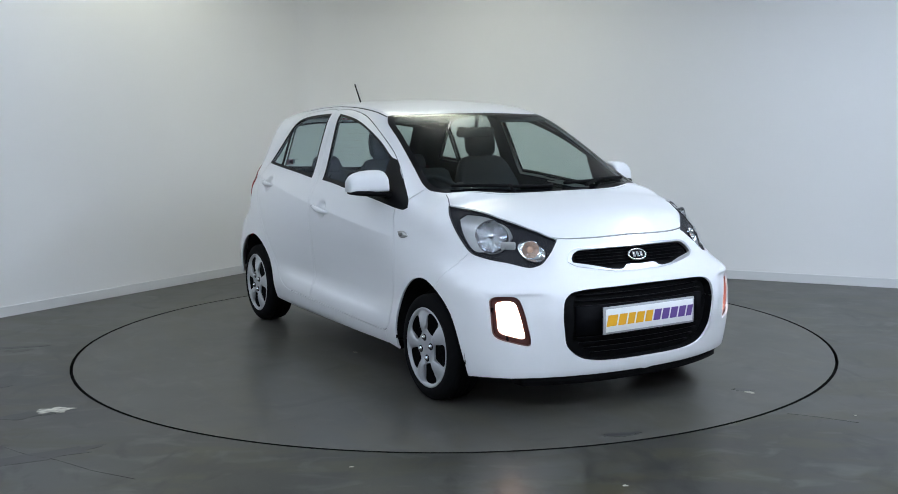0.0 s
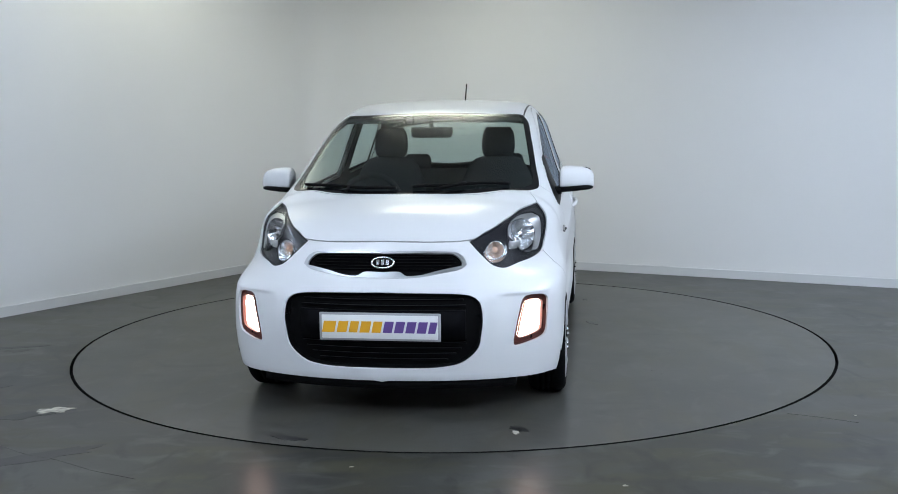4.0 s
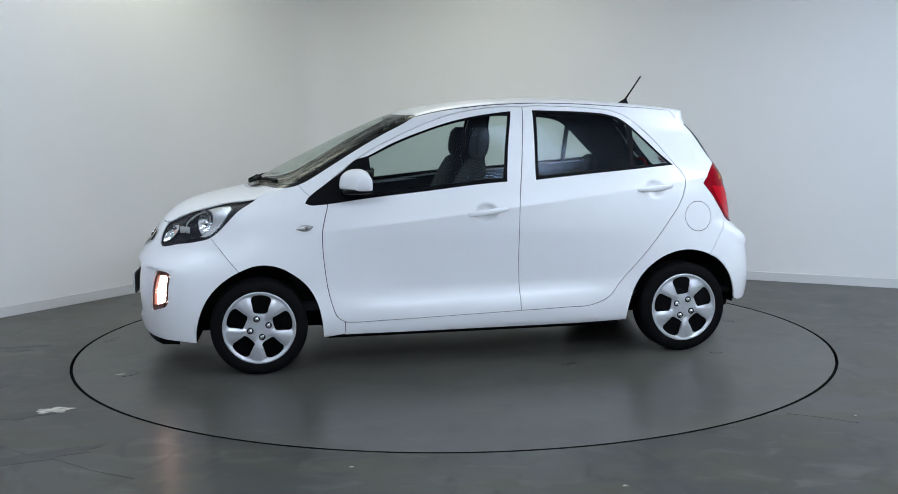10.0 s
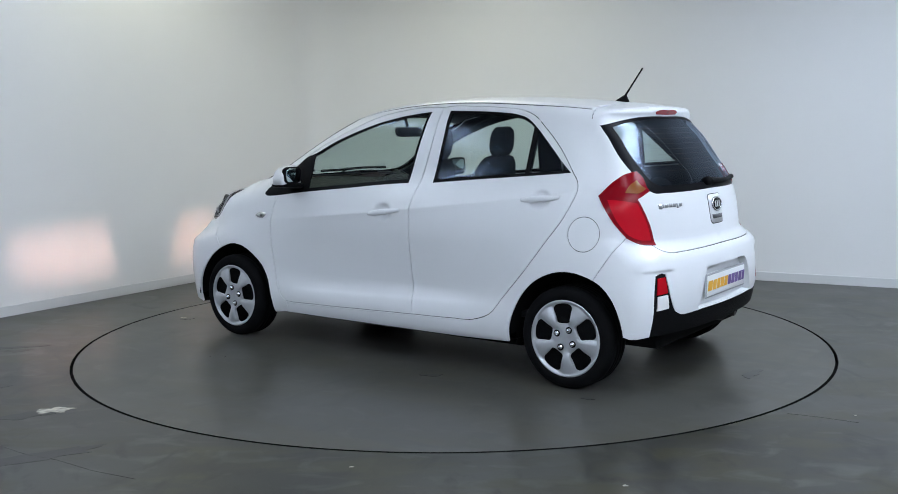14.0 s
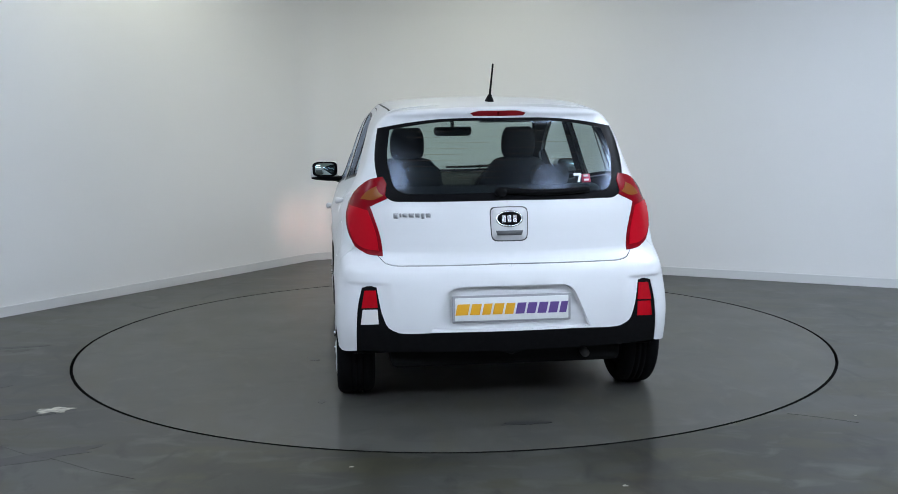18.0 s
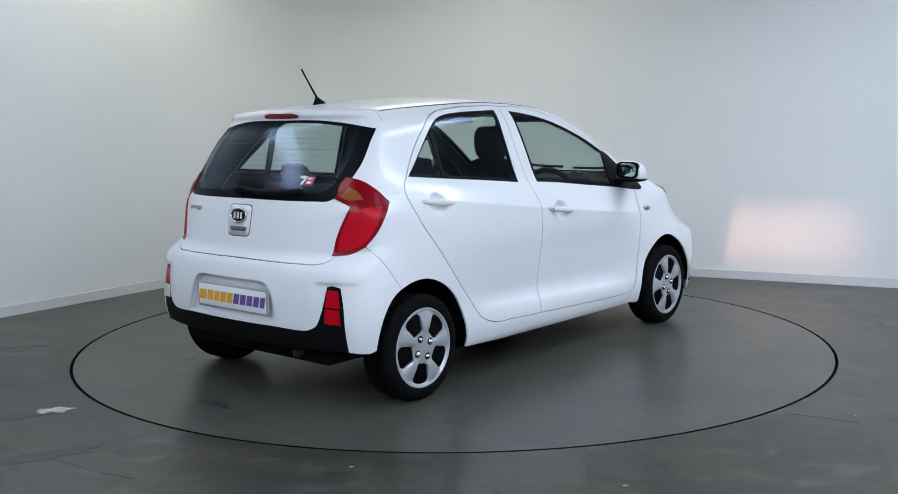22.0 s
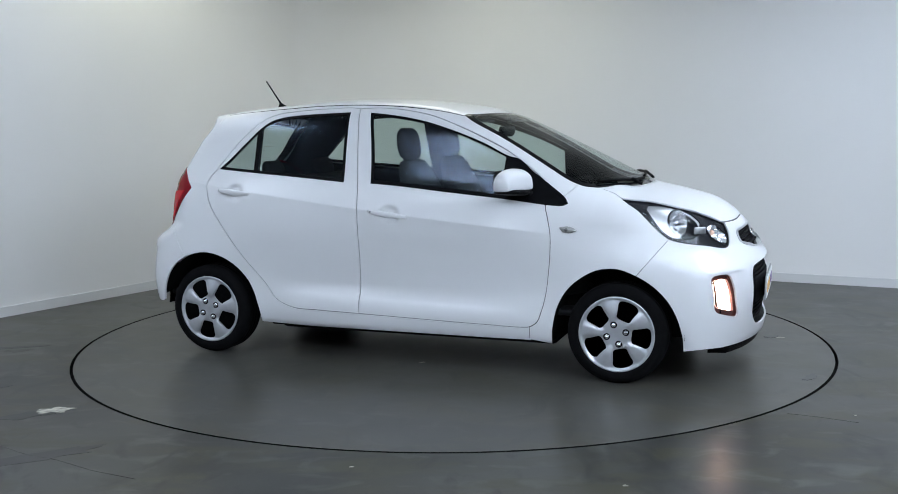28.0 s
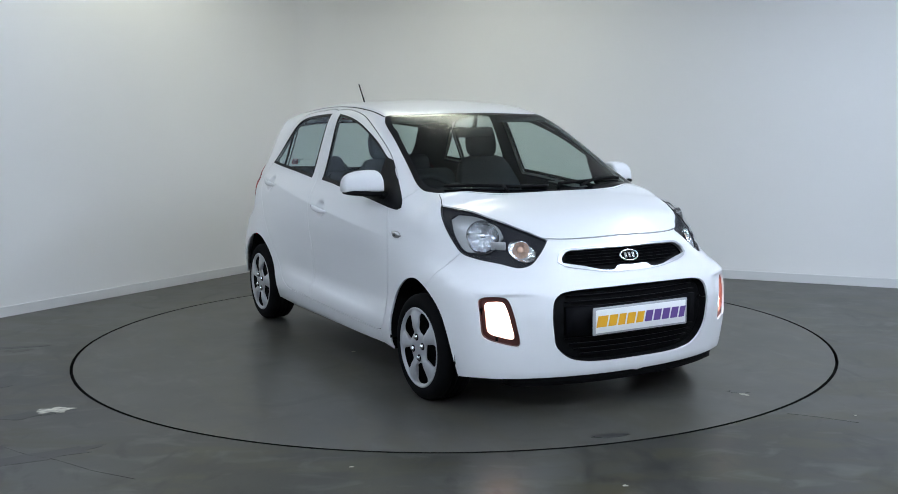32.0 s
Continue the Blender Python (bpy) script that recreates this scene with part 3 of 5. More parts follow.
def closed_past(p, k):
    """Closes a half outline a little past the centre line; k: which of its two numbers is y."""
    back = p[-1] + (p[0] - p[-1]) * np.linspace(0, 1, 40)[:, None]
    back[:, k] = -0.04
    return np.concatenate([p, back])


BOWL, BOWL_WAY, BOWL_R = np.array((1.448, 0.586, 0.800)), np.array((0.85, 0.52, 0.06)) / math.sqrt(0.85 ** 2 + 0.52 ** 2 + 0.06 ** 2), 0.076


def bowl_mouth():
    """Where the round mouth of the main headlamp reflector meets the skin, seen along its own axis."""
    u = np.cross((0, 0, 1.0), BOWL_WAY)
    u /= np.linalg.norm(u)
    v = np.cross(BOWL_WAY, u)
    a = np.linspace(0, 2 * math.pi, 41)[:-1, None]
    ring = BOWL + BOWL_R * (np.cos(a) * u + np.sin(a) * v)
    return meet(ring + BOWL_WAY * 0.35, -BOWL_WAY[None], 0, 0.45, 120)


PAINTED = ("body", "front_door", "rear_door", "fender", "bonnet", "front_bumper", "rear_bumper", "tailgate")


def cut_skin():
    """Cuts the left half of the skin along all outlines. Returns points, triangles and each triangle's region."""
    side = lambda pts: to_disc(on_side(smooth_path(pts)))
    solid = lambda pts: to_disc(smooth_path(pts))
    rear = lambda pts: to_disc(on_rear(smooth_path(pts)))
    areas = [("void", side(FRONT_ARCH)), ("void", side(REAR_ARCH))]
    areas += [("front_glass", side(np.array((0.15, 1.16)) + (np.array(FRONT_GLASS) - np.array((0.15, 1.16))) * np.array((0.975, 0.965))))]
    dlo = np.array(REAR_DLO)
    mid = dlo.mean(0)
    areas += [("divider", side(DIVIDER)), ("rear_glass", side(mid + (dlo - mid) * np.array((0.955, 0.905)))),
              ("front_dlo", side(FRONT_DLO)), ("rear_dlo", side(REAR_DLO))]
    areas += [("drl_lens", to_disc(on_front(smooth_path(DRL_LENS, True, 0.012, 80)))), ("drl", to_disc(on_front(smooth_path(DRL, True, 0.012, 80)))), ("head_open", to_disc(bowl_mouth())), ("head_inner", solid(LAMP_BEZEL)), ("head_turn", to_disc(on_front(TURN_RIM))), ("head", solid(HEAD)), ("head_gap", solid(np.array(HEAD).mean(0) + (np.array(HEAD) - np.array(HEAD).mean(0)) * 1.028)), ("tail_amber", to_disc(on_rear(smooth_path(AMBER, True, 0.012, 60)))), ("tail_inner", solid(BRAKE)), ("tail", to_disc(smooth_path(TAIL, sharp=24))),
              ("grille", to_disc(on_front(half_loop(GRILLE_IN)))), ("grille_ring", to_disc(on_front(half_loop(GRILLE)))),
              ("intake", to_disc(on_front(half_loop(INTAKE)))),
              ("fog_red", rear(FOGRED)), ("fog_white", rear(FOGWHITE)),
              ("plate_recess", to_disc(on_rear(closed_past(smooth_path(RECESS, False, 0.012, 30), 0)))),
              ("stop_lamp", to_disc(on_rear(closed_past(smooth_path(((0.0, 1.372), (0.10, 1.371), (0.132, 1.362), (0.118, 1.350), (0.0, 1.348)), False, 0.018, 20), 0)))),
              ("tailgate_glass", to_disc(on_rear(half_loop([(y * 0.90, 1.175 + (z - 1.175) * 0.87 + 0.008) for y, z in RGLASS])))),
              ("tailgate_frit", to_disc(on_rear(half_loop(RGLASS))))]
    ws = smooth_path(WINDSCREEN, closed=False)
    mid_ws = np.array((0.78, 0.0))
    areas += [("windscreen", to_disc(on_top(closed_past(mid_ws + (ws - mid_ws) * np.array((0.93, 0.955)), 1)))), ("frit", to_disc(on_top(closed_past(ws, 1))))]
    black = list(RBLACK) + [(0.69, 0.2)]
    low = closed_past(np.concatenate([smooth_path(black, closed=False), [(-0.04, 0.2)]]), 0)
    areas += [("rear_lower", to_disc(on_rear(low)))]
    # seams between panels
    top_edge = [(q[0], q[1]) for q in on_front(smooth_path(BONNETEDGE, closed=False))[:, :2]]
    head_top = [(p[0], p[1] - 0.0022) for p in HEAD[1:6]]
    edge = top_edge + head_top + list(BONNET_REAR)
    bonnet = smooth_path(edge, closed=False)
    bonnet = np.concatenate([[(bonnet[0][0], -0.03)], bonnet, [(bonnet[-1][0], -0.03)]])
    seams = []
    w = 0.0045
    fd, rd = smooth_path(FRONT_DOOR), smooth_path(REAR_DOOR)
    for loop in (fd, rd):
        seams.append(band(loop, w, on_side, True))
    seams.append(band(bonnet, w, on_top))
    seams.append(band(smooth_path(((1.415, 0.725), (1.353, 0.65), (1.270, 0.548)), False), 0.003, on_side))
    seams.append(band(smooth_path(((-1.49, 0.765), (-1.424, 0.66), (-1.36, 0.558)), False), 0.003, on_side))
    seams.append(band(smooth_path(((0.955, 1.005), (0.93, 0.972), (0.885, 0.935)), False), 0.003, on_side))
    seams.append(band(smooth_path(((0.725, 0.268), (0.722, 0.15)), False), 0.004, on_side))
    gate = np.array([(-0.03, TAILGATE[0][1])] + list(TAILGATE) + [(0.572, 0.735)])
    seams.append(band(smooth_path(gate, False), w, on_rear))
    seams.append(band(smooth_path(((-1.212, 1.42), (-1.217, 1.38), (-1.232, 1.33)), False), w, on_side))
    circle = [(-1.295 + 0.081 * math.cos(a), 0.776 + 0.084 * math.sin(a)) for a in np.linspace(0, 2 * math.pi, 48)[:-1]]
    fuel = band(np.array(circle), 0.0035, on_side, True)
    strip = smooth_path(((0.29, 0.522), (0.1, 0.520), (-0.4, 0.518), (-0.9, 0.512), (-1.20, 0.502)), False)
    areas += [("roof_strip", band(strip, 0.009, on_top)[0])]
    # scattered points over the skin
    pts = []
    g = 0.032
    for project, ua, ub, va, vb, axis in ((on_side, -1.8, 1.9, 0.16, 1.48, 1), (on_front, 0.0, 0.85, 0.16, 1.0, 0), (on_rear, 0.0, 0.85, 0.2, 1.45, 0), (on_top, -1.6, 1.8, 0.0, 0.8, 2)):
        u, v = np.meshgrid(np.arange(ua, ub, g), np.arange(va, vb, g))
        grid = np.stack([u.ravel() + np.tile([0, g / 2], u.size)[:u.size] * 0, v.ravel()], 1)
        p = project(grid)
        n = np.abs(normal_at(p))
        good = (n.argmax(1) == axis) & (np.abs(hull(p)) < 1e-3)
        if axis == 0:
            good &= (p[:, 0] > 0) == (project is on_front)
        pts.append(p[good])
    for off in (-0.03, -0.012, -0.004, 0.004, 0.012, 0.03):
        u = np.arange(-1.5, 0.9, 0.024)
        pts.append(on_side(np.stack([u, crease_height(u) + off], 1)))
    for off in (-0.02, -0.01, -0.004, 0.004, 0.01, 0.02):
        u = np.arange(-0.6, 0.70, 0.024)
        pts.append(on_side(np.stack([u, sill_crease(u) + off], 1)))
    for cx, cz in HANDLES:
        u, v = np.meshgrid(np.arange(cx - 0.11, cx + 0.11, 0.009), np.arange(cz - 0.1, cz + 0.1, 0.009))
        pts.append(on_side(np.stack([u.ravel(), v.ravel()], 1)))
    for off in (-0.024, -0.012, -0.006, -0.002, 0.002, 0.006, 0.012, 0.024):
        u = np.arange(0.46, 0.72, 0.014)
        pts.append(on_front(np.stack([u, np.full(len(u), 0.567 + off)], 1)))
        pts.append(on_rear(np.stack([u, np.full(len(u), 0.606 + off)], 1)))
    u, v = np.meshgrid(np.arange(0.45, 0.70, 0.016), np.arange(0.26, 0.54, 0.016))
    pts.append(on_front(np.stack([u.ravel(), v.ravel()], 1)))
    scatter = to_disc(np.concatenate(pts))
    scatter = scatter[np.linalg.norm(scatter, axis=1) < math.pi / 2 - 0.012]
    rim = [(math.pi / 2 * math.cos(a), math.pi / 2 * math.sin(a)) for a in np.linspace(0, 2 * math.pi, 420)[:-1]]
    verts, edges = [], []

    def add_loop(poly):
        s = len(verts)
        verts.extend(map(tuple, poly))
        edges.extend((s + i, s + (i + 1) % len(poly)) for i in range(len(poly)))

    add_loop(rim)
    for _, poly in areas:
        add_loop(poly)
    for group in seams + [fuel]:
        for poly in group:
            add_loop(poly)
    verts.extend(map(tuple, scatter))
    from mathutils.geometry import delaunay_2d_cdt
    out = delaunay_2d_cdt([Vector(v) for v in verts], edges, [], 0, 1e-6, False)
    uv = np.array([(v.x, v.y) for v in out[0]])
    tri = np.array([f for f in out[2]])
    c = uv[tri].mean(1)
    tri, c = tri[np.linalg.norm(c, axis=1) < math.pi / 2 - 1e-5], c[np.linalg.norm(c, axis=1) < math.pi / 2 - 1e-5]
    p = from_disc(uv)
    mid3 = p[tri].mean(1)
    region = np.full(len(tri), "", dtype="U16")
    for name, poly in areas:
        region[(region == "") & inside(poly, c)] = name
    seam = np.zeros(len(tri), bool)
    for group in seams:
        hit = inside(group[0], c)
        if len(group) == 2:
            hit ^= inside(group[1], c)
        seam |= hit
    region[(region == "") & seam] = "seam"
    region[(region == "") & (inside(fuel[0], c) ^ inside(fuel[1], c))] = "fuel_seam"
    outer = dict((n, q) for n, q in areas)["rear_dlo"]
    lamp = dict((n, q) for n, q in areas)["head"]
    region[np.isin(region, ["head_inner", "head_open", "head_turn"]) & ~inside(lamp, c)] = ""
    region[(region == "divider") & ~inside(outer, c)] = ""
    fd_poly, rd_poly, bon = to_disc(on_side(fd)), to_disc(on_side(rd)), to_disc(on_top(closed_past(bonnet, 1)))
    for name, poly in (("front_door", fd_poly), ("rear_door", rd_poly), ("bonnet", bon), ("fuel_flap", to_disc(on_side(np.array(circle))))):
        hit = (region == "") & inside(poly, c)
        region[hit] = name
    free = region == ""
    x, y, z = mid3.T
    region[free & (x > 1.27) & (x > 1.415 + (z - 0.725) * 0.83) & (z < 0.86)] = "front_bumper"
    region[free & (region == "") & (x > 1.3) & (z < 0.55)] = "front_bumper"
    region[(region == "") & (x > 0.84) & (z < 0.96)] = "fender"
    line = -1.49 + (0.765 - z) * 0.62
    region[(region == "") & (x < np.maximum(line, -1.6)) & (z < 0.70)] = "rear_bumper"
    region[(region == "") & (x < -1.3) & (x < line) & (z < 0.735)] = "rear_bumper"
    gate_side = np.interp(z, (0.7, 0.76, 0.98, 1.06, 1.28), (0.56, 0.57, 0.57, 0.56, 0.60))
    region[(region == "") & (x < -1.3) & (y < gate_side) & (z > 0.68)] = "tailgate"
    region[(region == "") & (x < -1.222 - np.clip((1.40 - z) * 0.55, 0, 0.1)) & (z > 1.24)] = "tailgate"
    region[(z < 0.23) & np.isin(region, ["", "fender", "rear_bumper", "front_bumper"]) & (normal_at(mid3)[:, 2] < -0.75)] = "underside"
    region[region == ""] = "body"
    region[(z < 0.292) & (x < -1.40) & (y > 0.58)] = "void"
    # tiny islands join the panel beside them
    area = np.linalg.norm(np.cross(p[tri[:, 1]] - p[tri[:, 0]], p[tri[:, 2]] - p[tri[:, 0]]), axis=1) / 2
    beside = {}
    pairs = []
    for i, t in enumerate(tri):
        for k in range(3):
            e = (min(t[k], t[(k + 1) % 3]), max(t[k], t[(k + 1) % 3]))
            if e in beside:
                pairs.append((i, beside[e]))
            else:
                beside[e] = i
    for _ in range(2):
        root = list(range(len(tri)))

        def top_of(i):
            while root[i] != i:
                root[i] = root[root[i]]
                i = root[i]
            return i

        for i, j in pairs:
            if region[i] == region[j]:
                root[top_of(i)] = top_of(j)
        group = np.array([top_of(i) for i in range(len(tri))])
        size = {}
        for g_, a_ in zip(group, area):
            size[g_] = size.get(g_, 0) + a_
        small = np.array([size[g_] < 0.004 for g_ in group]) & ~np.isin(region, ["seam", "head_gap", "fuel_seam", "roof_strip", "stop_lamp", "frit", "divider", "grille_ring"])
        votes = {}
        for i, j in pairs:
            for a_, b_ in ((i, j), (j, i)):
                if small[a_] and group[a_] != group[b_] and region[b_] in PAINTED:
                    v = votes.setdefault(group[a_], {})
                    v[region[b_]] = v.get(region[b_], 0) + 1
        for g_, v in votes.items():
            region[group == g_] = max(v, key=v.get)
    return p, tri, region


SKIN, TRIS, REGION = cut_skin()
NORMALS = normal_at(SKIN)
NORMALS[np.abs(SKIN[:, 1]) < 1e-6, 1] = 0.0
car = new("car")
tagged(car, "small white five-door hatchback car with black trim on the turntable", "car")


def panel(name, regions, mat, label="", mirror="both", inset=0.0, rim=0.010, parent=None, flip=False, above=-9.0, below=9.0, aft=-9.0, fore=9.0):
    """A sheet-metal panel from regions of the skin, with its edges turned in.
    mirror: both (one mesh over both halves), left or right."""
    mid = SKIN[TRIS].mean(1)
    pick = np.isin(REGION, regions) & (mid[:, 2] > above) & (mid[:, 2] < below) & (mid[:, 0] > aft) & (mid[:, 0] < fore)
    tri = TRIS[pick]
    used, idx = np.unique(tri, return_inverse=True)
    tri = idx.reshape(-1, 3)
    p, n = SKIN[used] - NORMALS[used] * inset, NORMALS[used]
    a, b, c_ = p[tri[:, 0]], p[tri[:, 1]], p[tri[:, 2]]
    face_n = np.cross(b - a, c_ - a)
    wrong = (face_n * n[tri].mean(1)).sum(1) < 0
    tri[wrong] = tri[wrong][:, ::-1]
    count = {}
    for t in tri:
        for i in range(3):
            e = (t[i], t[(i + 1) % 3])
            count[e] = count.get(e, 0) + 1
    border = [e for e in count if (e[1], e[0]) not in count]
    if mirror == "both":
        border = [e for e in border if not (abs(p[e[0]][1]) < 1e-6 and abs(p[e[1]][1]) < 1e-6)]
    verts, faces, loops = [p], [tri], [n[tri]]
    if rim and border:
        e = np.array(border)
        q0, q1 = p[e[:, 0]], p[e[:, 1]]
        out_n = np.cross(q1 - q0, n[e[:, 0]])
        out_n /= np.maximum(np.linalg.norm(out_n, axis=1)[:, None], 1e-9)
        if rim < 0:
            out_n = -out_n
        edge_v = np.unique(e)
        low = dict(zip(edge_v.tolist(), range(len(p), len(p) + len(edge_v))))
        verts.append(p[edge_v] - n[edge_v] * rim)
        l0, l1 = np.array([low[i] for i in e[:, 0].tolist()]), np.array([low[i] for i in e[:, 1].tolist()])
        quads = (np.stack([e[:, 1], e[:, 0], l0], 1), np.stack([e[:, 1], l0, l1], 1))
        for q in quads:
            faces.append(q)
            loops.append(np.repeat(out_n[:, None], 3, 1))
    v, f, nn = np.concatenate(verts), np.concatenate(faces), np.concatenate(loops)
    if mirror in ("both", "right"):
        m = np.array((1, -1, 1))
        if mirror == "right":
            v, f, nn = v * m, f[:, ::-1], nn[:, ::-1] * m
        else:
            s = len(v)
            centre = np.abs(v[:, 1]) < 1e-6
            nn[centre[f], 1] = 0
            link = np.where(centre, np.arange(s), s + np.cumsum(~centre) - 1)
            v, f, nn = np.concatenate([v, v[~centre] * m]), np.concatenate([f, link[f][:, ::-1]]), np.concatenate([nn, nn[:, ::-1] * m])
    if flip:
        f, nn = f[:, ::-1], -nn[:, ::-1]
    me = bpy.data.meshes.new(name)
    me.from_pydata(v.tolist(), [], f.tolist())
    me.polygons.foreach_set("use_smooth", [True] * len(me.polygons))
    nn = nn.reshape(-1, 3)
    nn = nn / np.maximum(np.linalg.norm(nn, axis=1)[:, None], 1e-9)
    me.normals_split_custom_set(nn.tolist())
    return meshed(name, me, mat, parent or car, label, smooth=False)


# ---- panels ----
panel("body_shell", ["body"], M_PAINT, "white painted roof, pillars and rear wings")
panel("bonnet", ["bonnet"], M_PAINT, "white painted bonnet")
front_bumper = panel("front_bumper", ["front_bumper"], M_PAINT, "white painted front bumper")
rear_bumper = panel("rear_bumper", ["rear_bumper"], M_PAINT, "white painted rear bumper")
tailgate = panel("tailgate", ["tailgate"], M_PAINT, "white painted tailgate with a roof spoiler")
panel("fuel_seam", ["fuel_seam"], M_GAP, "", "left", inset=0.005, rim=0)
panel("seam", ["seam", "head_gap"], M_GAP, "dark seams between the panels", inset=0.007, rim=0)
panel("underside", ["underside"], M_DARK, rim=0)
panel("windscreen", ["windscreen"], M_SCREEN, "clear windscreen", rim=0)
panel("windscreen_frame", ["frit"], M_FRIT, "black windscreen border and scuttle", inset=0.002)
for hand in ("left", "right"):
    panel("roof_strip", ["roof_strip"], M_BLACK, "black roof ditch moulding", hand, inset=0.002, rim=0.004)
panel("rear_window_border", ["tailgate_frit"], M_BLACK, "black printed border of the rear window", inset=0.001, rim=0, parent=tailgate)
rear_window = panel("rear_window", ["tailgate_glass"], M_GLASS_DARK, "tinted rear window", rim=0, parent=tailgate)
panel("stop_lamp", ["stop_lamp"], material("dark_red_lens", (0.25, 0.008, 0.012), 0.15), "dark red high stop lamp", inset=-0.003, parent=tailgate)
panel("lower_valance", ["rear_lower"], M_BLACK_MATT, "black plastic rear valance", inset=0.004, parent=rear_bumper)
panel("plate_recess", ["plate_recess"], M_PAINT, inset=0.042, rim=-0.0315, parent=rear_bumper)
panel("intake", ["intake"], M_BLACK_MATT, "black lower air intake", inset=0.045, rim=-0.0345, parent=front_bumper)
panel("grille_ring", ["grille_ring"], M_RING, "thin chrome grille surround", inset=-0.003, parent=front_bumper)
panel("grille", ["grille"], M_BLACK_MATT, "black upper grille", inset=0.02, rim=-0.0095, parent=front_bumper)
M_HOUSING = material("dark_lamp_housing", (0.022, 0.022, 0.026), 0.35, 0.0, Specular_IOR_Level=0.2)
M_REFLECTOR = material("reflector_silver", (0.86, 0.87, 0.88), 0.14, 0.9)
M_SATIN = mottle(material("satin_grey_bezel", (0.46, 0.46, 0.455), 0.30, 0.55), 0.05, 9, 3, 0.05)
M_LENS = glass_material("lamp_lens", (0.95, 0.96, 0.97), 0.03, 0.015, grazing=0.2)
M_DRL = lens_glow("running_light_glow", (1.0, 0.70, 0.60), 10.5)
# The red in this dark colour stands in for the running light's glow.
M_BEZEL = material("glow_tinted_dark_bezel", (0.10, 0.035, 0.03), 0.4, Specular_IOR_Level=0.3)
M_RED = material("red_lamp_lens", (0.22, 0.002, 0.007), 0.22, Specular_IOR_Level=0.14)
M_BRAKE = material("bright_red_lens", (0.50, 0.004, 0.014), 0.25, Specular_IOR_Level=0.10)
M_AMBER = material("amber_lens", (0.24, 0.07, 0.012), 0.25, Specular_IOR_Level=0.25)
M_RED2 = material("red_fog_lens", (0.42, 0.003, 0.010), 0.22, Specular_IOR_Level=0.14)
for hand in ("left", "right"):
    door = panel("front_door", ["front_door"], M_PAINT, "white painted front door", hand)
    panel("window_trim", ["front_dlo"], M_BLACK, "black window surround and mirror sail", hand, inset=0.001, rim=0.006, parent=door)
    panel("window_glass", ["front_glass"], M_GLASS, "clear door glass", hand, inset=0.003, rim=0, parent=door)
    door2 = panel("rear_door", ["rear_door"], M_PAINT, "white painted rear door", hand)
    panel("window_trim", ["rear_dlo", "divider"], M_BLACK, "black window surround with a quarter-light bar", hand, inset=0.001, rim=0.006, parent=door2)
    panel("window_glass", ["rear_glass"], M_GLASS, "clear door glass", hand, inset=0.003, rim=0, parent=door2)
    panel("front_wing", ["fender"], M_PAINT, "white painted front wing", hand)
    head = panel("headlamp", ["head", "head_inner", "head_open", "head_turn"], M_LENS, "clear headlamp lens over a grey housing", hand, inset=-0.001, rim=0)
    panel("headlamp_housing", ["head"], M_HOUSING, "dark grey headlamp housing", hand, inset=0.018, rim=-0.0125, parent=head)
    panel("inner_bezel", ["head_inner"], M_SATIN, "satin silver lamp bezel", hand, inset=0.012, rim=0.006, parent=head)
    panel("running_light_bezel", ["drl"], M_BEZEL, "glossy dark running light bezel with painted red glow", hand, inset=0.030, rim=-0.0195, parent=front_bumper)
    panel("running_light", ["drl_lens"], M_DRL, "glowing daytime running light", hand, inset=0.026, rim=0.006, parent=front_bumper)
    tail_lamp = panel("tail_lamp", ["tail", "tail_inner", "tail_amber"], M_RED, "red tail lamp with an amber upper part", hand, inset=-0.004, rim=0.02)
    panel("brake_lens", ["tail_inner"], M_BRAKE, "brighter red inner lens", hand, inset=-0.0065, rim=0.004, parent=tail_lamp)
    panel("indicator_lens", ["tail_amber"], M_AMBER, "amber upper lens", hand, inset=-0.0065, rim=0.004, parent=tail_lamp)
    panel("fog_lamp", ["fog_red"], M_RED2, "red rear fog lamp", hand, inset=0.0, parent=rear_bumper)
    panel("reversing_lamp", ["fog_white"], M_RED2 if hand == "right" else material("white_lamp_lens", (0.75, 0.72, 0.70), 0.2), "", hand, inset=0.0, parent=rear_bumper)
panel("fuel_flap", ["fuel_flap"], M_PAINT, "white round fuel flap", "left")
panel("rear_wing_inset", ["fuel_flap", "fuel_seam"], M_PAINT, "", "right", rim=0)


# ---- wheels, arches and underside ----
FRONT_HUB, REAR_HUB, WHEEL_R = 0.2545, 0.2575, 0.256


def flat_cut(outline, holes, scatter):
    """Fills a flat outline with holes. Returns points and triangles."""
    from mathutils.geometry import delaunay_2d_cdt
    verts, edges = [], []
    for loop in [outline] + holes:
        s = len(verts)
        verts += [tuple(p) for p in loop]
        edges += [(s + i, s + (i + 1) % len(loop)) for i in range(len(loop))]
    verts += [tuple(p) for p in scatter]
    out = delaunay_2d_cdt([Vector(v) for v in verts], edges, [], 0, 1e-6, False)
    p = np.array([(v.x, v.y) for v in out[0]])
    tri = np.array(out[2])
    c = p[tri].mean(1)
    keep = inside(np.array(outline), c)
    for h in holes:
        keep &= ~inside(np.array(h), c)
    return p, tri[keep]


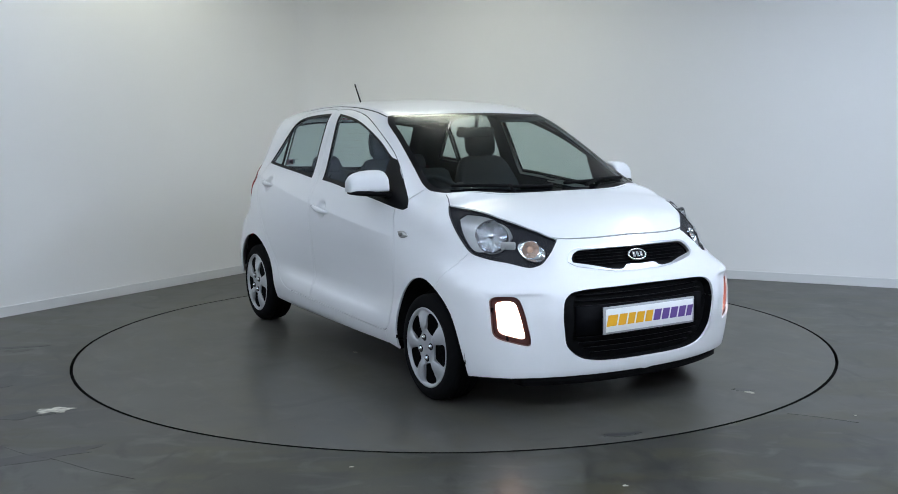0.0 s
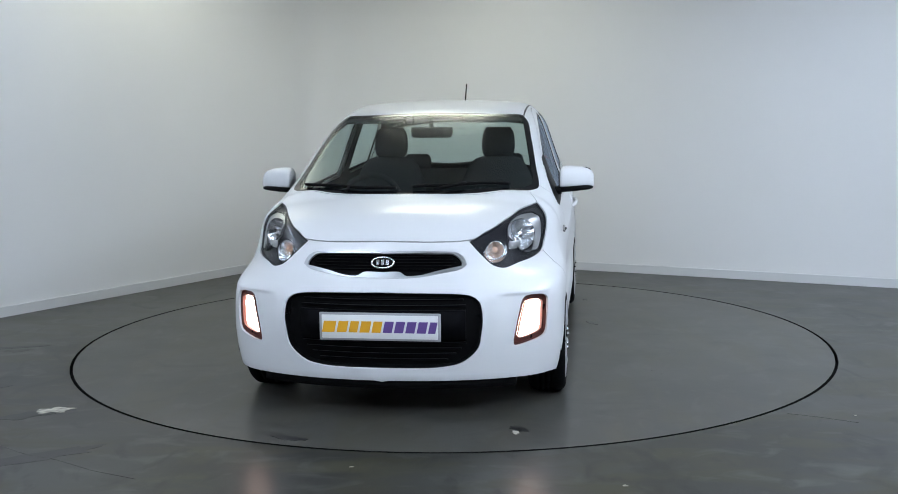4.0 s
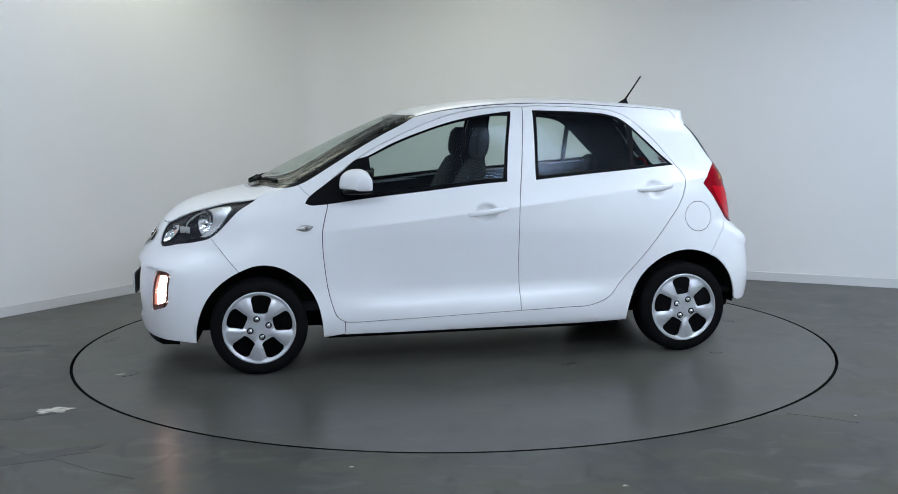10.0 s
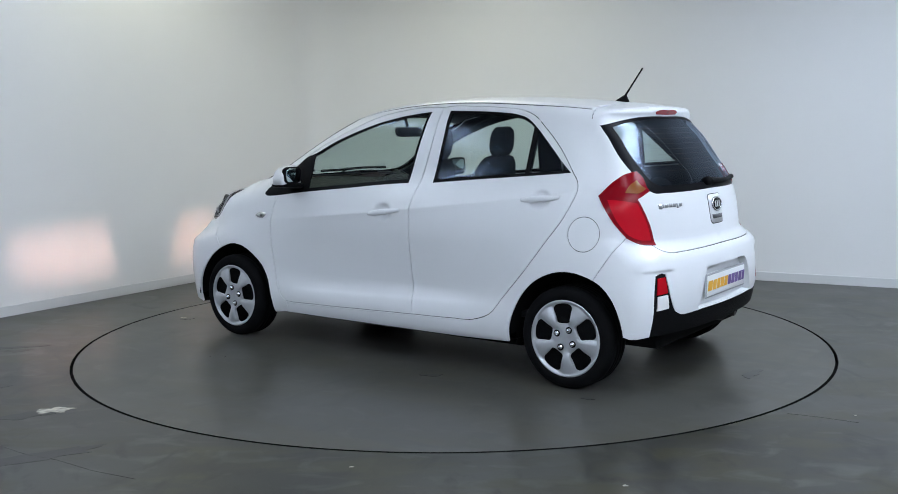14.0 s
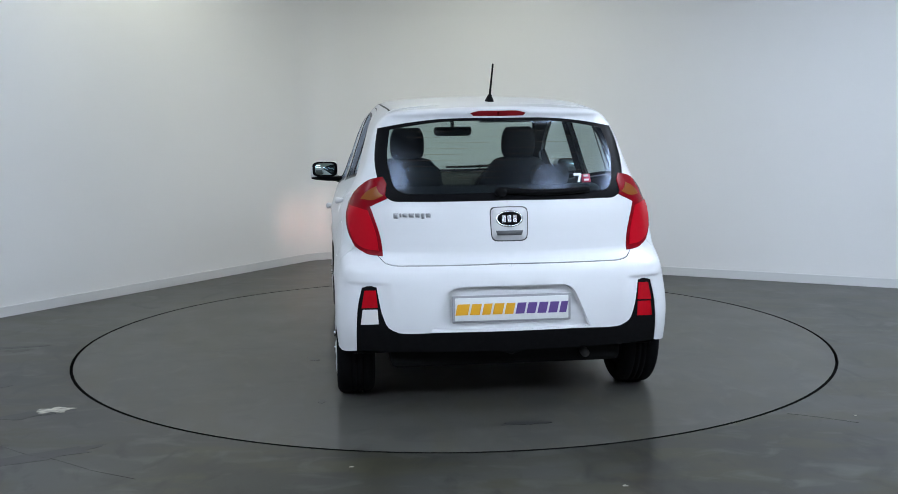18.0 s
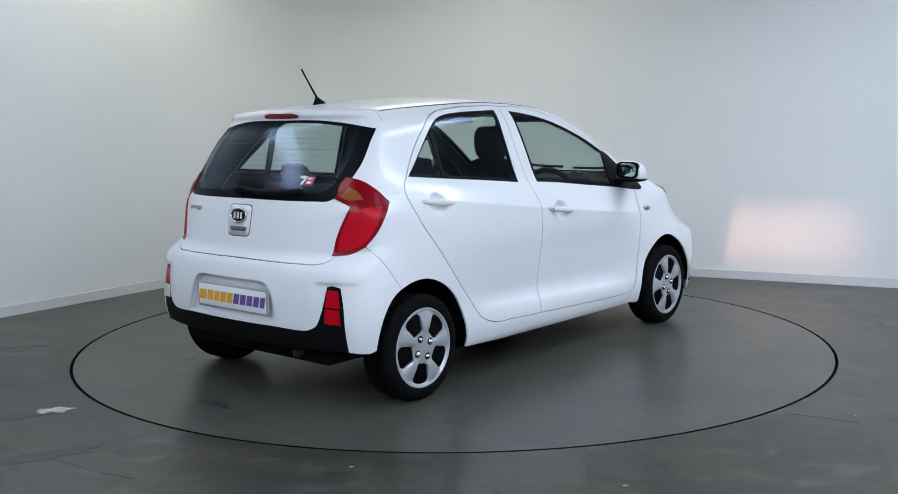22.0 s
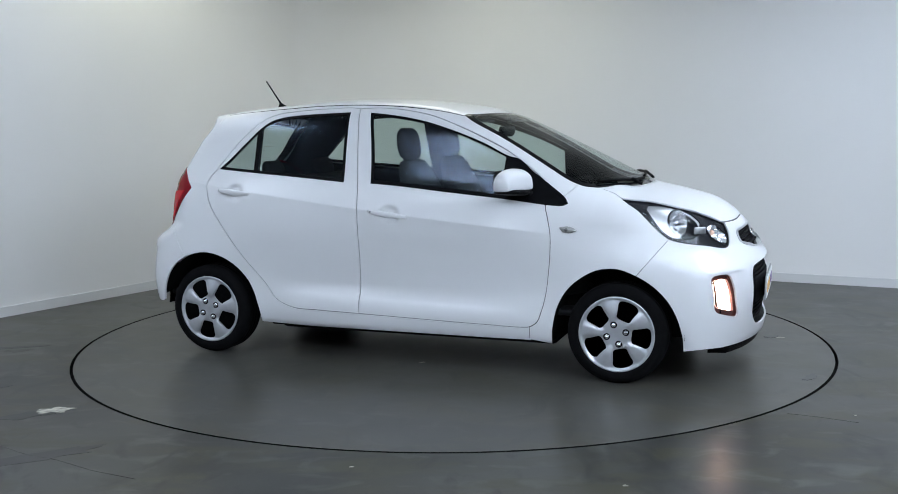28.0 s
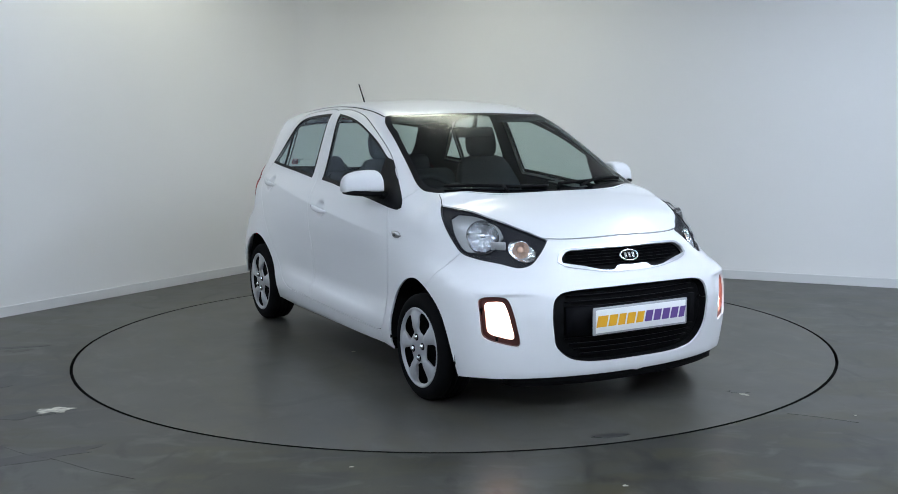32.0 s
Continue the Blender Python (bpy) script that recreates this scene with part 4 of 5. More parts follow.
def relief(name, p, tri, height, back, mat, parent, label=""):
    """A pressed cover over a flat cut: height(x, y) outwards along y, with walls down to back at its edges."""
    h = height(p[:, 0], p[:, 1])
    v = [(a, b_, c_) for (a, c_), b_ in zip(p.tolist(), h.tolist())]
    count = {}
    faces = []
    for t in tri.tolist():
        (ax, ay), (bx, by), (cx, cy) = p[t[0]], p[t[1]], p[t[2]]
        if (bx - ax) * (cy - ay) - (by - ay) * (cx - ax) > 0:
            t = t[::-1]
        faces.append(t)
        for i in range(3):
            count[(t[i], t[(i + 1) % 3])] = 1
    for a, b_ in [e for e in count if (e[1], e[0]) not in count]:
        s = len(v)
        v += [v[a], v[b_], (v[b_][0], back, v[b_][2]), (v[a][0], back, v[a][2])]
        faces.append([s + 1, s, s + 3, s + 2])
    me = bpy.data.meshes.new(name)
    me.from_pydata(v, [], faces)
    return meshed(name, me, mat, parent, label)


COVER = 1.045


def wheel_window(k):
    """One of the five openings of the wheel cover, wider towards the rim, with round corners."""
    a = math.radians(95 + 72 * k)
    pts = []
    for r, half in ((0.084, 23.5), (0.105, 22), (0.130, 20.5), (0.152, 19.5), (0.163, 15), (0.166, 8), (0.166, -8), (0.163, -15), (0.152, -19.5), (0.130, -20.5), (0.105, -22), (0.084, -23.5), (0.075, -15), (0.072, 0), (0.075, 15)):
        t = a + math.radians(half)
        pts.append((r * math.cos(t), r * math.sin(t)))
    return smooth_path(pts, True, 0.006, 70)


def cover_height(x, y):
    r = np.hypot(x, y)
    a = np.degrees(np.arctan2(y, x)) - 95
    off = np.abs((a + 36) % 72 - 36)
    dish = np.interp(r, (0, 0.062, 0.075, 0.10, 0.14, 0.172, 0.180, 0.188), (0.004, 0.004, 0.009, 0.014, 0.010, 0.002, 0.007, 0.0))
    sink = np.clip((27 - off) / 6, 0, 1) * np.clip((r - 0.064) / 0.010, 0, 1) * np.clip((0.174 - r) / 0.008, 0, 1)
    return dish - 0.008 * sink


def build_wheel():
    wheel = part("wheel", lathe([(0.02, -0.05), (0.12, -0.045), (0.165, -0.03), (0.176, 0.0), (0.182, 0.0), (0.182, -0.14), (0.03, -0.15), (0.02, -0.05)], 48), material("dark_steel_wheel", (0.016, 0.018, 0.028), 0.5, 0.3), car, "road wheel with a silver five-spoke cover")
    R = WHEEL_R
    prof = [(0.184, 0.0), (0.192, 0.009), (0.205, 0.013), (0.222, 0.012), (0.234, 0.008), (0.244, 0.001), (R - 0.005, -0.007), (R - 0.001, -0.016), (R, -0.028)]
    for g in (-0.055, -0.082, -0.109):
        prof += [(R, g + 0.006), (R - 0.008, g + 0.004), (R - 0.008, g - 0.004), (R, g - 0.006)]
    prof += [(R, -0.13), (R - 0.004, -0.145), (0.24, -0.158), (0.228, -0.166), (0.20, -0.168), (0.184, -0.16), (0.184, 0.0)]
    part("tyre", lathe(prof, 72), M_TYRE, wheel, "black rubber tyre")
    outline = [(0.188 * math.cos(a), 0.188 * math.sin(a)) for a in np.linspace(0, 2 * math.pi, 73)[:-1]]
    holes = [wheel_window(k) for k in range(5)]
    grid = [(r * math.cos(a), r * math.sin(a)) for r in (0.02, 0.045, 0.062, 0.07, 0.078, 0.09, 0.105, 0.12, 0.135, 0.15, 0.164, 0.171, 0.176, 0.181) for a in np.linspace(0, 2 * math.pi, 73)[:-1]]
    grid = np.array(grid)
    for h in holes:
        c = h.mean(0)
        grid = grid[~inside(c + (h - c) * 1.05, grid)]
    p, tri = flat_cut(outline, holes, grid)
    p = p * COVER
    relief("wheel_cover", p, tri, lambda x, y: 0.006 + cover_height(x / COVER, y / COVER), -0.022, M_ALLOY, wheel, "silver painted five-spoke wheel cover")
    for k in range(4):
        a = math.radians(75 + 90 * k)
        nut = lathe([(0.0175, 0.004), (0.0175, 0.0125), (0.0150, 0.0135), (0.0105, 0.010), (0.0105, 0.020), (0.005, 0.024), (0.0001, 0.0245)], 16)
        bmesh.ops.translate(nut, verts=nut.verts, vec=(0.05 * math.cos(a), 0, 0.05 * math.sin(a)))
        for f in nut.faces:
            c = f.calc_center_median()
            f.material_index = 1 if math.hypot(c.x - 0.05 * math.cos(a), c.z - 0.05 * math.sin(a)) < 0.0103 else 0
        part("wheel_nut", nut, [M_BLACK, M_CHROME], wheel, "chrome wheel nut in a dark well")
    part("valve", tube([(0.155, -0.01, -0.03), (0.158, 0.012, -0.031)], 0.004, 6), M_BLACK, wheel)
    return wheel


wheel = build_wheel()
wheel.matrix_basis = pose(1.18, 0.778, FRONT_HUB, 0, 0, 0)
for x, y, spin, turned in ((-1.207, 0.772, -133, 0), (1.18, -0.778, -90, 180), (-1.207, -0.772, -256, 180)):
    copy_thing(wheel, pose(x, y, FRONT_HUB if x > 0 else REAR_HUB, 0, spin, turned))


def arch_liner(x, sign):
    """A black half-tunnel over a wheel."""
    rings = []
    for y in (0.776 if x > 0 else 0.75, 0.74, 0.55, 0.50):
        r = 0.335 if y > 0.52 else 0.30
        rings.append([(x + r * math.cos(a), sign * y, 0.262 + r * math.sin(a)) for a in np.linspace(math.radians(-4), math.radians(184 if x > 0 else 166), 30)])
    bm = loft(rings, False, False)
    bm.faces.new([bm.verts[len(bm.verts) - 30 + i] for i in range(30)] if bm.verts.ensure_lookup_table() is None else [])
    return bm


for x in (1.18, -1.207):
    for sign in (1, -1):
        part("wheel_arch_liner", arch_liner(x, sign), M_DARK, car, "black wheel arch liner")
under = bmesh.new()
box(under, (-0.84, -0.58, 0.134), (0.82, 0.58, 0.32), 0.02)
box(under, (-0.86, -0.67, 0.166), (0.83, 0.67, 0.32), 0.01)
box(under, (-1.60, -0.54, 0.20), (1.64, 0.54, 0.46), 0.03)
box(under, (1.50, -0.66, 0.185), (1.68, 0.66, 0.42), 0.03)
box(under, (-1.62, -0.60, 0.29), (-1.50, 0.60, 0.48), 0.02)
part("underbody", under, M_DARK, car, "dark underbody and floor pan")
part("exhaust", tube([(-1.45, -0.36, 0.255), (-1.60, -0.36, 0.255), (-1.64, -0.36, 0.25)], 0.02, 12), material("dull_steel", (0.06, 0.057, 0.054), 0.5, 0.8), car, "dull steel exhaust tail pipe")
lip = []
for y in np.linspace(-0.58, 0.58, 31):
    x = 1.832 - 0.30 * y * y - 0.22 * y ** 4
    lip.append([(x - 0.005, y, 0.192), (x - 0.012, y, 0.150), (x - 0.10, y, 0.145), (x - 0.10, y, 0.192)])
part("front_lip", loft(lip), M_BLACK_MATT, car, "black plastic lip under the front bumper")


# ---- the cabin ----
panel("roof_lining", ["body", "tailgate", "roof_strip"], M_TRIM, "dark grey roof lining", inset=0.03, rim=0, flip=True, above=1.385)
for hand in ("left", "right"):
    panel("door_lining", ["front_door", "rear_door", "seam"], M_TRIM, "charcoal door lining", hand, inset=0.045, rim=0, flip=True, above=0.3, below=1.04)
for hand in ("left", "right"):
    panel("pillar_lining", ["body"], M_TRIM, "charcoal front pillar lining", hand, inset=0.022, rim=0, flip=True, above=0.95, below=1.385, aft=-0.2)
    panel("pillar_lining", ["body"], M_TRIM, "charcoal rear pillar lining", hand, inset=0.022, rim=0, flip=True, above=0.95, below=1.385, fore=-0.2)
    panel("window_lining", ["front_door", "rear_door", "seam", "divider"], M_TRIM, "charcoal window surround lining", hand, inset=0.024, rim=0, flip=True, above=0.95, below=1.45)
panel("tailgate_lining", ["tailgate", "tail", "tail_inner", "tail_amber"], M_TRIM, "charcoal tailgate lining", inset=0.03, rim=0, flip=True, above=0.68, below=1.335)


def cushion(sections, power=3.0, steps=24):
    """A padded body: sections of (centre, half depth along x, half width along y, lean, height z)."""
    rings = []
    for cx, cy, z, dx, dy in sections:
        ring = []
        for i in range(steps):
            a = 2 * math.pi * i / steps
            c, s = math.cos(a), math.sin(a)
            ring.append((cx + dx * math.copysign(abs(c) ** (2 / power), c), cy + dy * math.copysign(abs(s) ** (2 / power), s), z))
        rings.append(ring)
    return loft(rings)


def headrest(x, y, z, w, h, d, name, parent):
    secs = []
    for k in range(9):
        t = -1 + 2 * k / 8
        f = (1 - abs(t) ** 3.0) ** (1 / 2.4) if abs(t) < 1 else 0.0
        f = max(f, 0.30)
        secs.append((x - 0.012 * t, y, z + t * h / 2, d / 2 * f, w / 2 * (0.66 + 0.34 * f) * (1 - 0.08 * max(0, t))))
    rest = part(name, cushion(secs), M_CLOTH, parent, "charcoal cloth headrest")
    for s in (-0.055, 0.055):
        part("headrest_post", tube([(x + 0.01, y + s, z - h / 2 - 0.07), (x, y + s, z - h / 2 + 0.02)], 0.007, 8), M_CHROME, rest)


def front_seat(y):
    back = part("front_seat", cushion([(0.14, y, 0.52, 0.09, 0.21), (0.09, y, 0.60, 0.10, 0.235), (0.02, y, 0.78, 0.085, 0.24), (-0.04, y, 0.95, 0.07, 0.225),
                                       (-0.08, y, 1.06, 0.055, 0.175), (-0.092, y, 1.10, 0.04, 0.14), (-0.095, y, 1.112, 0.02, 0.10)]), M_CLOTH, car, "charcoal cloth front seat")
    part("seat_cushion", boxed((0.15, y - 0.25, 0.36), (0.66, y + 0.25, 0.53), 0.05, 4), M_CLOTH, back)
    headrest(-0.115, y, 1.20, 0.205, 0.185, 0.10, "headrest", back)


for y in (0.335, -0.335):
    front_seat(y)
bench = part("rear_bench", cushion([(-0.78, 0, 0.45, 0.10, 0.60), (-0.86, 0, 0.65, 0.09, 0.62), (-0.95, 0, 0.88, 0.07, 0.62), (-0.99, 0, 0.98, 0.05, 0.60), (-1.0, 0, 1.0, 0.03, 0.57)], 6), M_CLOTH, car, "charcoal cloth rear bench")
part("seat_cushion", boxed((-0.85, -0.60, 0.34), (-0.35, 0.60, 0.52), 0.05, 4), M_CLOTH, bench)
for y in (0.33, -0.33):
    headrest(-1.01, y, 1.045, 0.20, 0.115, 0.085, "headrest", bench)
part("cabin_floor", boxed((-1.55, -0.66, 0.31), (0.95, 0.66, 0.345), 0.01), M_TRIM, car)
part("parcel_shelf", boxed((-1.52, -0.55, 0.90), (-1.04, 0.55, 0.925), 0.008), M_TRIM, car, "charcoal parcel shelf")
dash = []
for y in np.linspace(-0.64, 0.64, 25):
    b = 0.10 * y * y
    dash.append([(1.13 - 0.5 * y * y, y, 0.965 - b), (0.90 - b, y, 0.955 - b), (0.74 - b, y, 0.925 - b), (0.66, y, 0.88 - b), (0.64, y, 0.80), (0.70, y, 0.62), (0.80, y, 0.42), (1.12 - 0.5 * y * y, y, 0.42)])
part("dashboard", loft(dash), M_TRIM, car, "charcoal plastic dashboard")
part("instrument_hood", cushion([(0.69, -0.33, 0.86, 0.10, 0.17), (0.70, -0.33, 0.93, 0.10, 0.16), (0.71, -0.33, 0.965, 0.07, 0.13), (0.72, -0.33, 0.975, 0.04, 0.09)]), M_TRIM, car)


def steering_wheel():
    m = pose(0.52, -0.34, 0.86, 0, -24, 0)
    rim = tube([m @ Vector((0, 0.182 * math.cos(a), 0.182 * math.sin(a))) for a in np.linspace(0, 2 * math.pi, 41)], 0.016, 10)
    w = part("steering_wheel", rim, M_TRIM, car, "black steering wheel on the right-hand side")
    hub = cushion([(0, 0, -0.06, 0.02, 0.05), (0, 0, -0.03, 0.03, 0.075), (0, 0, 0.03, 0.03, 0.075), (0, 0, 0.06, 0.02, 0.05)])
    bmesh.ops.transform(hub, matrix=m, verts=hub.verts)
    part("hub", hub, M_TRIM, w)
    for a in (15, 165, 270):
        t = math.radians(a)
        part("spoke", tube([m @ Vector((0, 0.05 * math.cos(t), 0.05 * math.sin(t))), m @ Vector((0, 0.18 * math.cos(t), 0.18 * math.sin(t)))], 0.016, 8), M_TRIM, w)
    part("steering_column", tube([m @ Vector((0, 0, 0)), m @ Vector((0.28, 0, 0.0))], 0.04, 10), M_TRIM, w)


steering_wheel()
mirror = part("interior_mirror", cushion([(0.365, 0, 1.235, 0.012, 0.10), (0.37, 0, 1.245, 0.022, 0.118), (0.375, 0, 1.275, 0.024, 0.124), (0.375, 0, 1.295, 0.016, 0.115)], 4), M_TRIM, car, "black interior mirror")
part("mirror_stem", tube([(0.375, 0, 1.28), (0.40, 0, 1.345)], 0.012, 8), M_TRIM, mirror)
for y in (0.34, -0.34):
    visor = boxed((-0.09, -0.17, -0.008), (0.09, 0.17, 0.008), 0.007)
    bmesh.ops.transform(visor, matrix=pose(0.27, y, 1.352, 0, 18, 0), verts=visor.verts)
    part("sun_visor", visor, M_VISOR, car, "grey sun visor")


# ---- fittings on the body ----
def flat_piece(points, thick, place, project, out=0.0, sharp=60):
    """A thin plate over the skin: an outline in the (u, v) of the given view, laid at a height out above it."""
    loop = smooth_path(points, True, 0.012, sharp)
    p = project(np.concatenate([loop, loop.mean(0)[None]]))
    n = normal_at(p)
    p, n, mid, up = p[:-1], n[:-1], p[-1], n[-1]
    bm = bmesh.new()
    a = [bm.verts.new(q) for q in (p + n * (out + thick))]
    b = [bm.verts.new(q) for q in (p + n * (out - 0.004))]
    c = bm.verts.new(mid + up * (out + thick))
    for i in range(len(a)):
        j = (i + 1) % len(a)
        bm.faces.new((a[i], a[j], c))
        bm.faces.new((a[j], a[i], b[i], b[j]))
    bmesh.ops.recalc_face_normals(bm, faces=bm.faces)
    return bm


def mirrored(bm, on):
    if on:
        for v in bm.verts:
            v.co.y = -v.co.y
        bmesh.ops.reverse_faces(bm, faces=bm.faces)
    return bm


def handle(x0, z0, x1, z1):
    """A bowed pull handle that stands off the door."""
    rings = []
    ya, yb = on_side(np.array([[x0, z0], [x1, z1]]))[:, 1]
    for k in range(15):
        t = k / 14
        xc, zc = x0 + (x1 - x0) * t, z0 + (z1 - z0) * t
        y = ya * (1 - t) + yb * t
        bow = math.sin(math.pi * t) ** 0.6
        r = 0.0165 * min(1, (0.25 + 0.75 * math.sin(math.pi * min(max(t, 0.02), 0.98)) ** 0.5))
        off = -0.004 + 0.026 * bow
        rings.append([(xc, y + off + 0.6 * r * math.cos(a), zc + r * math.sin(a)) for a in np.linspace(0, 2 * math.pi, 13)[:-1]])
    return loft(rings)


def rounded_plate(w, h, x0, x1, power=4.0):
    """A flat plate with round corners, across the x axis."""
    rings = []
    for x, f in ((x0, 0.97), (x0 + 0.002, 1.0), (x1, 1.0)):
        ring = []
        for i in range(32):
            c, s = math.cos(2 * math.pi * i / 32), math.sin(2 * math.pi * i / 32)
            ring.append((x, f * w * math.copysign(abs(c) ** (2 / power), c), f * h * math.copysign(abs(s) ** (2 / power), s)))
        rings.append(ring)
    return loft(rings)


DOORS = [o for o in car.children if o.name.startswith("front_door")], [o for o in car.children if o.name.startswith("rear_door")]
for k, right in enumerate((False, True)):
    part("door_handle", mirrored(handle(0.052, 0.822, -0.178, 0.850), right), M_PAINT, DOORS[0][k], "white pull handle")
    part("door_handle", mirrored(handle(-0.930, 0.930, -1.150, 0.948), right), M_PAINT, DOORS[1][k], "white pull handle")
    if right:
        part("lock_cylinder", mirrored(tube([(-0.152, 0.798, 0.847), (-0.152, 0.806, 0.847)], 0.006, 10), True), M_BLACK, DOORS[0][k], "dark key lock")
    lens = flat_piece(((0.975, 0.770), (0.935, 0.790), (0.880, 0.785), (0.900, 0.762), (0.935, 0.757)), 0.007, None, on_side)
    rep = part("side_repeater", mirrored(lens, right), material("clear_repeater_lens", (0.55, 0.55, 0.54), 0.12, 0.5), car, "clear side indicator repeater")
    dot = bmesh.new()
    bmesh.ops.create_uvsphere(dot, u_segments=12, v_segments=8, radius=0.009)
    bmesh.ops.translate(dot, verts=dot.verts, vec=(0.918, 0.776, 0.774))
    part("bulb", mirrored(dot, right), material("grey_bulb", (0.12, 0.12, 0.12), 0.2), rep)

    # door mirror
    secs = []
    for t, f in ((0.0, 0.70), (0.03, 0.88), (0.10, 0.97), (0.30, 1.0), (0.62, 1.0), (0.82, 0.95), (0.93, 0.82), (0.985, 0.58), (1.0, 0.35)):
        y = 0.742 + 0.178 * t
        top = 1.082 - 0.022 * t * t * t
        cz, hz = 0.5 * (top + 0.970), 0.5 * (top - 0.970)
        cx = 0.655 - 0.028 * t
        ring = []
        for i in range(24):
            a = 2 * math.pi * i / 24
            c, s = math.cos(a), math.sin(a)
            dx = math.copysign(abs(c) ** (0.85 if s > 0 else 0.35), c) * (0.088 * (1 - 0.60 * t) if c > 0 else 0.054) * (0.72 + 0.28 * f)
            rise = abs(s) ** 0.62 * hz * (0.25 + 0.75 * f) * 1.55 if s > 0 else -abs(s) ** 0.3 * hz * 0.42
            ring.append((cx + dx - 0.006 * max(0, s), y, cz - 0.52 * hz + rise))
        secs.append(ring)
    door_mirror = part("door_mirror", mirrored(loft(secs), right), M_PAINT, DOORS[0][k], "white door mirror with a black base")
    foot = []
    for t, f in ((0.0, 0.8), (0.06, 0.95), (0.5, 1.0), (0.85, 0.86), (0.97, 0.6), (1.0, 0.4)):
        y = 0.730 + 0.186 * t
        ring = []
        for i in range(16):
            a = 2 * math.pi * i / 16
            c, s = math.cos(a), math.sin(a)
            ring.append((0.655 - 0.024 * t + math.copysign(abs(c) ** 0.6, c) * 0.074 * f, y, 0.962 + 0.006 * t + (0.018 if s > 0 else 0.022 - 0.010 * t) * f * math.copysign(abs(s) ** 0.7, s)))
        foot.append(ring)
    part("mirror_base", mirrored(loft(foot), right), M_BLACK_MATT, door_mirror, "black plastic mirror base")
    arm = []
    for t in (0.0, 0.4, 1.0):
        y = 0.690 + 0.06 * t
        ring = []
        for i in range(12):
            a = 2 * math.pi * i / 12
            ring.append((0.685 + 0.055 * math.cos(a) * (1 - 0.2 * t), y, 0.945 + 0.012 * t + 0.030 * math.sin(a) * (1 - 0.3 * t)))
        arm.append(ring)
    part("mirror_arm", mirrored(loft(arm), right), M_BLACK_MATT, door_mirror)
    face = rounded_plate(0.066, 0.040, -0.004, 0.004)
    bmesh.ops.transform(face, matrix=pose(0.586, 0.826, 1.026, 0, 0, 8), verts=face.verts)
    part("mirror_glass", mirrored(face, right), material("mirror_silver", (0.42, 0.50, 0.50), 0.02, 1.0), door_mirror, "mirror glass")
    edge = rounded_plate(0.082, 0.049, -0.004, 0.012)
    bmesh.ops.transform(edge, matrix=pose(0.590, 0.826, 1.026, 0, 0, 8), verts=edge.verts)
    part("mirror_surround", mirrored(edge, right), M_BLACK, door_mirror)

    # lamp insides
    lamp = [o for o in car.children if o.name.startswith("headlamp")][k]

    def bowl(center, way, r, depth, rim, flutes):
        """A fluted reflector and the funnel that leads from the lamp's rim down to it."""
        m = Matrix.Translation(center) @ Vector(way).to_track_quat("Y", "Z").to_matrix().to_4x4()
        n = 48
        angles = [2 * math.pi * q / n for q in range(n)]
        rings = [[(f * r * math.cos(a), -depth * d + w * r * math.cos(flutes * a), f * r * math.sin(a)) for a in angles]
                 for f, d, w in ((0.06, 1.0, 0.0), (0.30, 0.92, 0.03), (0.52, 0.76, 0.05), (0.74, 0.50, 0.06), (0.92, 0.18, 0.04), (1.0, 0.0, 0.0))]
        dish = loft(rings, True, False)
        bmesh.ops.transform(dish, matrix=m, verts=dish.verts)
        flat = [m.inverted() @ Vector(q) for q in rim]
        at = sorted((math.atan2(q.z, q.x) % (2 * math.pi), q) for q in flat)
        keys = np.array([a for a, _ in at])
        near = lambda k: np.interp(angles, np.concatenate([keys - 2 * math.pi, keys, keys + 2 * math.pi]), np.tile([q[k] for _, q in at], 3))
        edge = np.stack([near(0), near(1), near(2)], 1)
        inner = np.array([(1.03 * r * math.cos(a), 0.001, 1.03 * r * math.sin(a)) for a in angles])
        funnel = loft([edge, edge * 0.5 + inner * 0.5 - np.array((0, 0.006, 0)), inner, inner * 0.97], True, False)
        bmesh.ops.transform(funnel, matrix=m, verts=funnel.verts)
        return dish, funnel, m

    def rim_of(points, inset):
        p = np.asarray(points)
        return p - normal_at(p) * inset

    bm, funnel, m = bowl(tuple(BOWL), tuple(BOWL_WAY), BOWL_R - 0.004, 0.06, rim_of(bowl_mouth(), 0.013), 9)
    part("main_reflector", mirrored(bm, right), M_REFLECTOR, lamp, "bright fluted headlamp reflector")
    part("reflector_collar", mirrored(funnel, right), M_HOUSING, lamp, "dark collar round the reflector")
    lens = lathe([(0.0005, 0.004), (0.010, 0.002), (0.017, -0.005), (0.019, -0.014), (0.019, -0.05)], 18)
    bmesh.ops.transform(lens, matrix=m, verts=lens.verts)
    part("bulb_shield", mirrored(lens, right), M_CHROME, lamp)
    bm, funnel, m = bowl((1.615, 0.484, 0.747), (0.92, 0.38, 0.05), 0.039, 0.03, rim_of(on_front(TURN_RIM), 0.014), 14)
    part("indicator_reflector", mirrored(bm, right), M_REFLECTOR, lamp, "fluted indicator reflector")
    part("indicator_bezel", mirrored(funnel, right), M_REFLECTOR, lamp)
    dot = lathe([(0.0005, 0.002), (0.010, 0.0), (0.015, -0.008), (0.016, -0.022)], 14)
    bmesh.ops.transform(dot, matrix=m, verts=dot.verts)
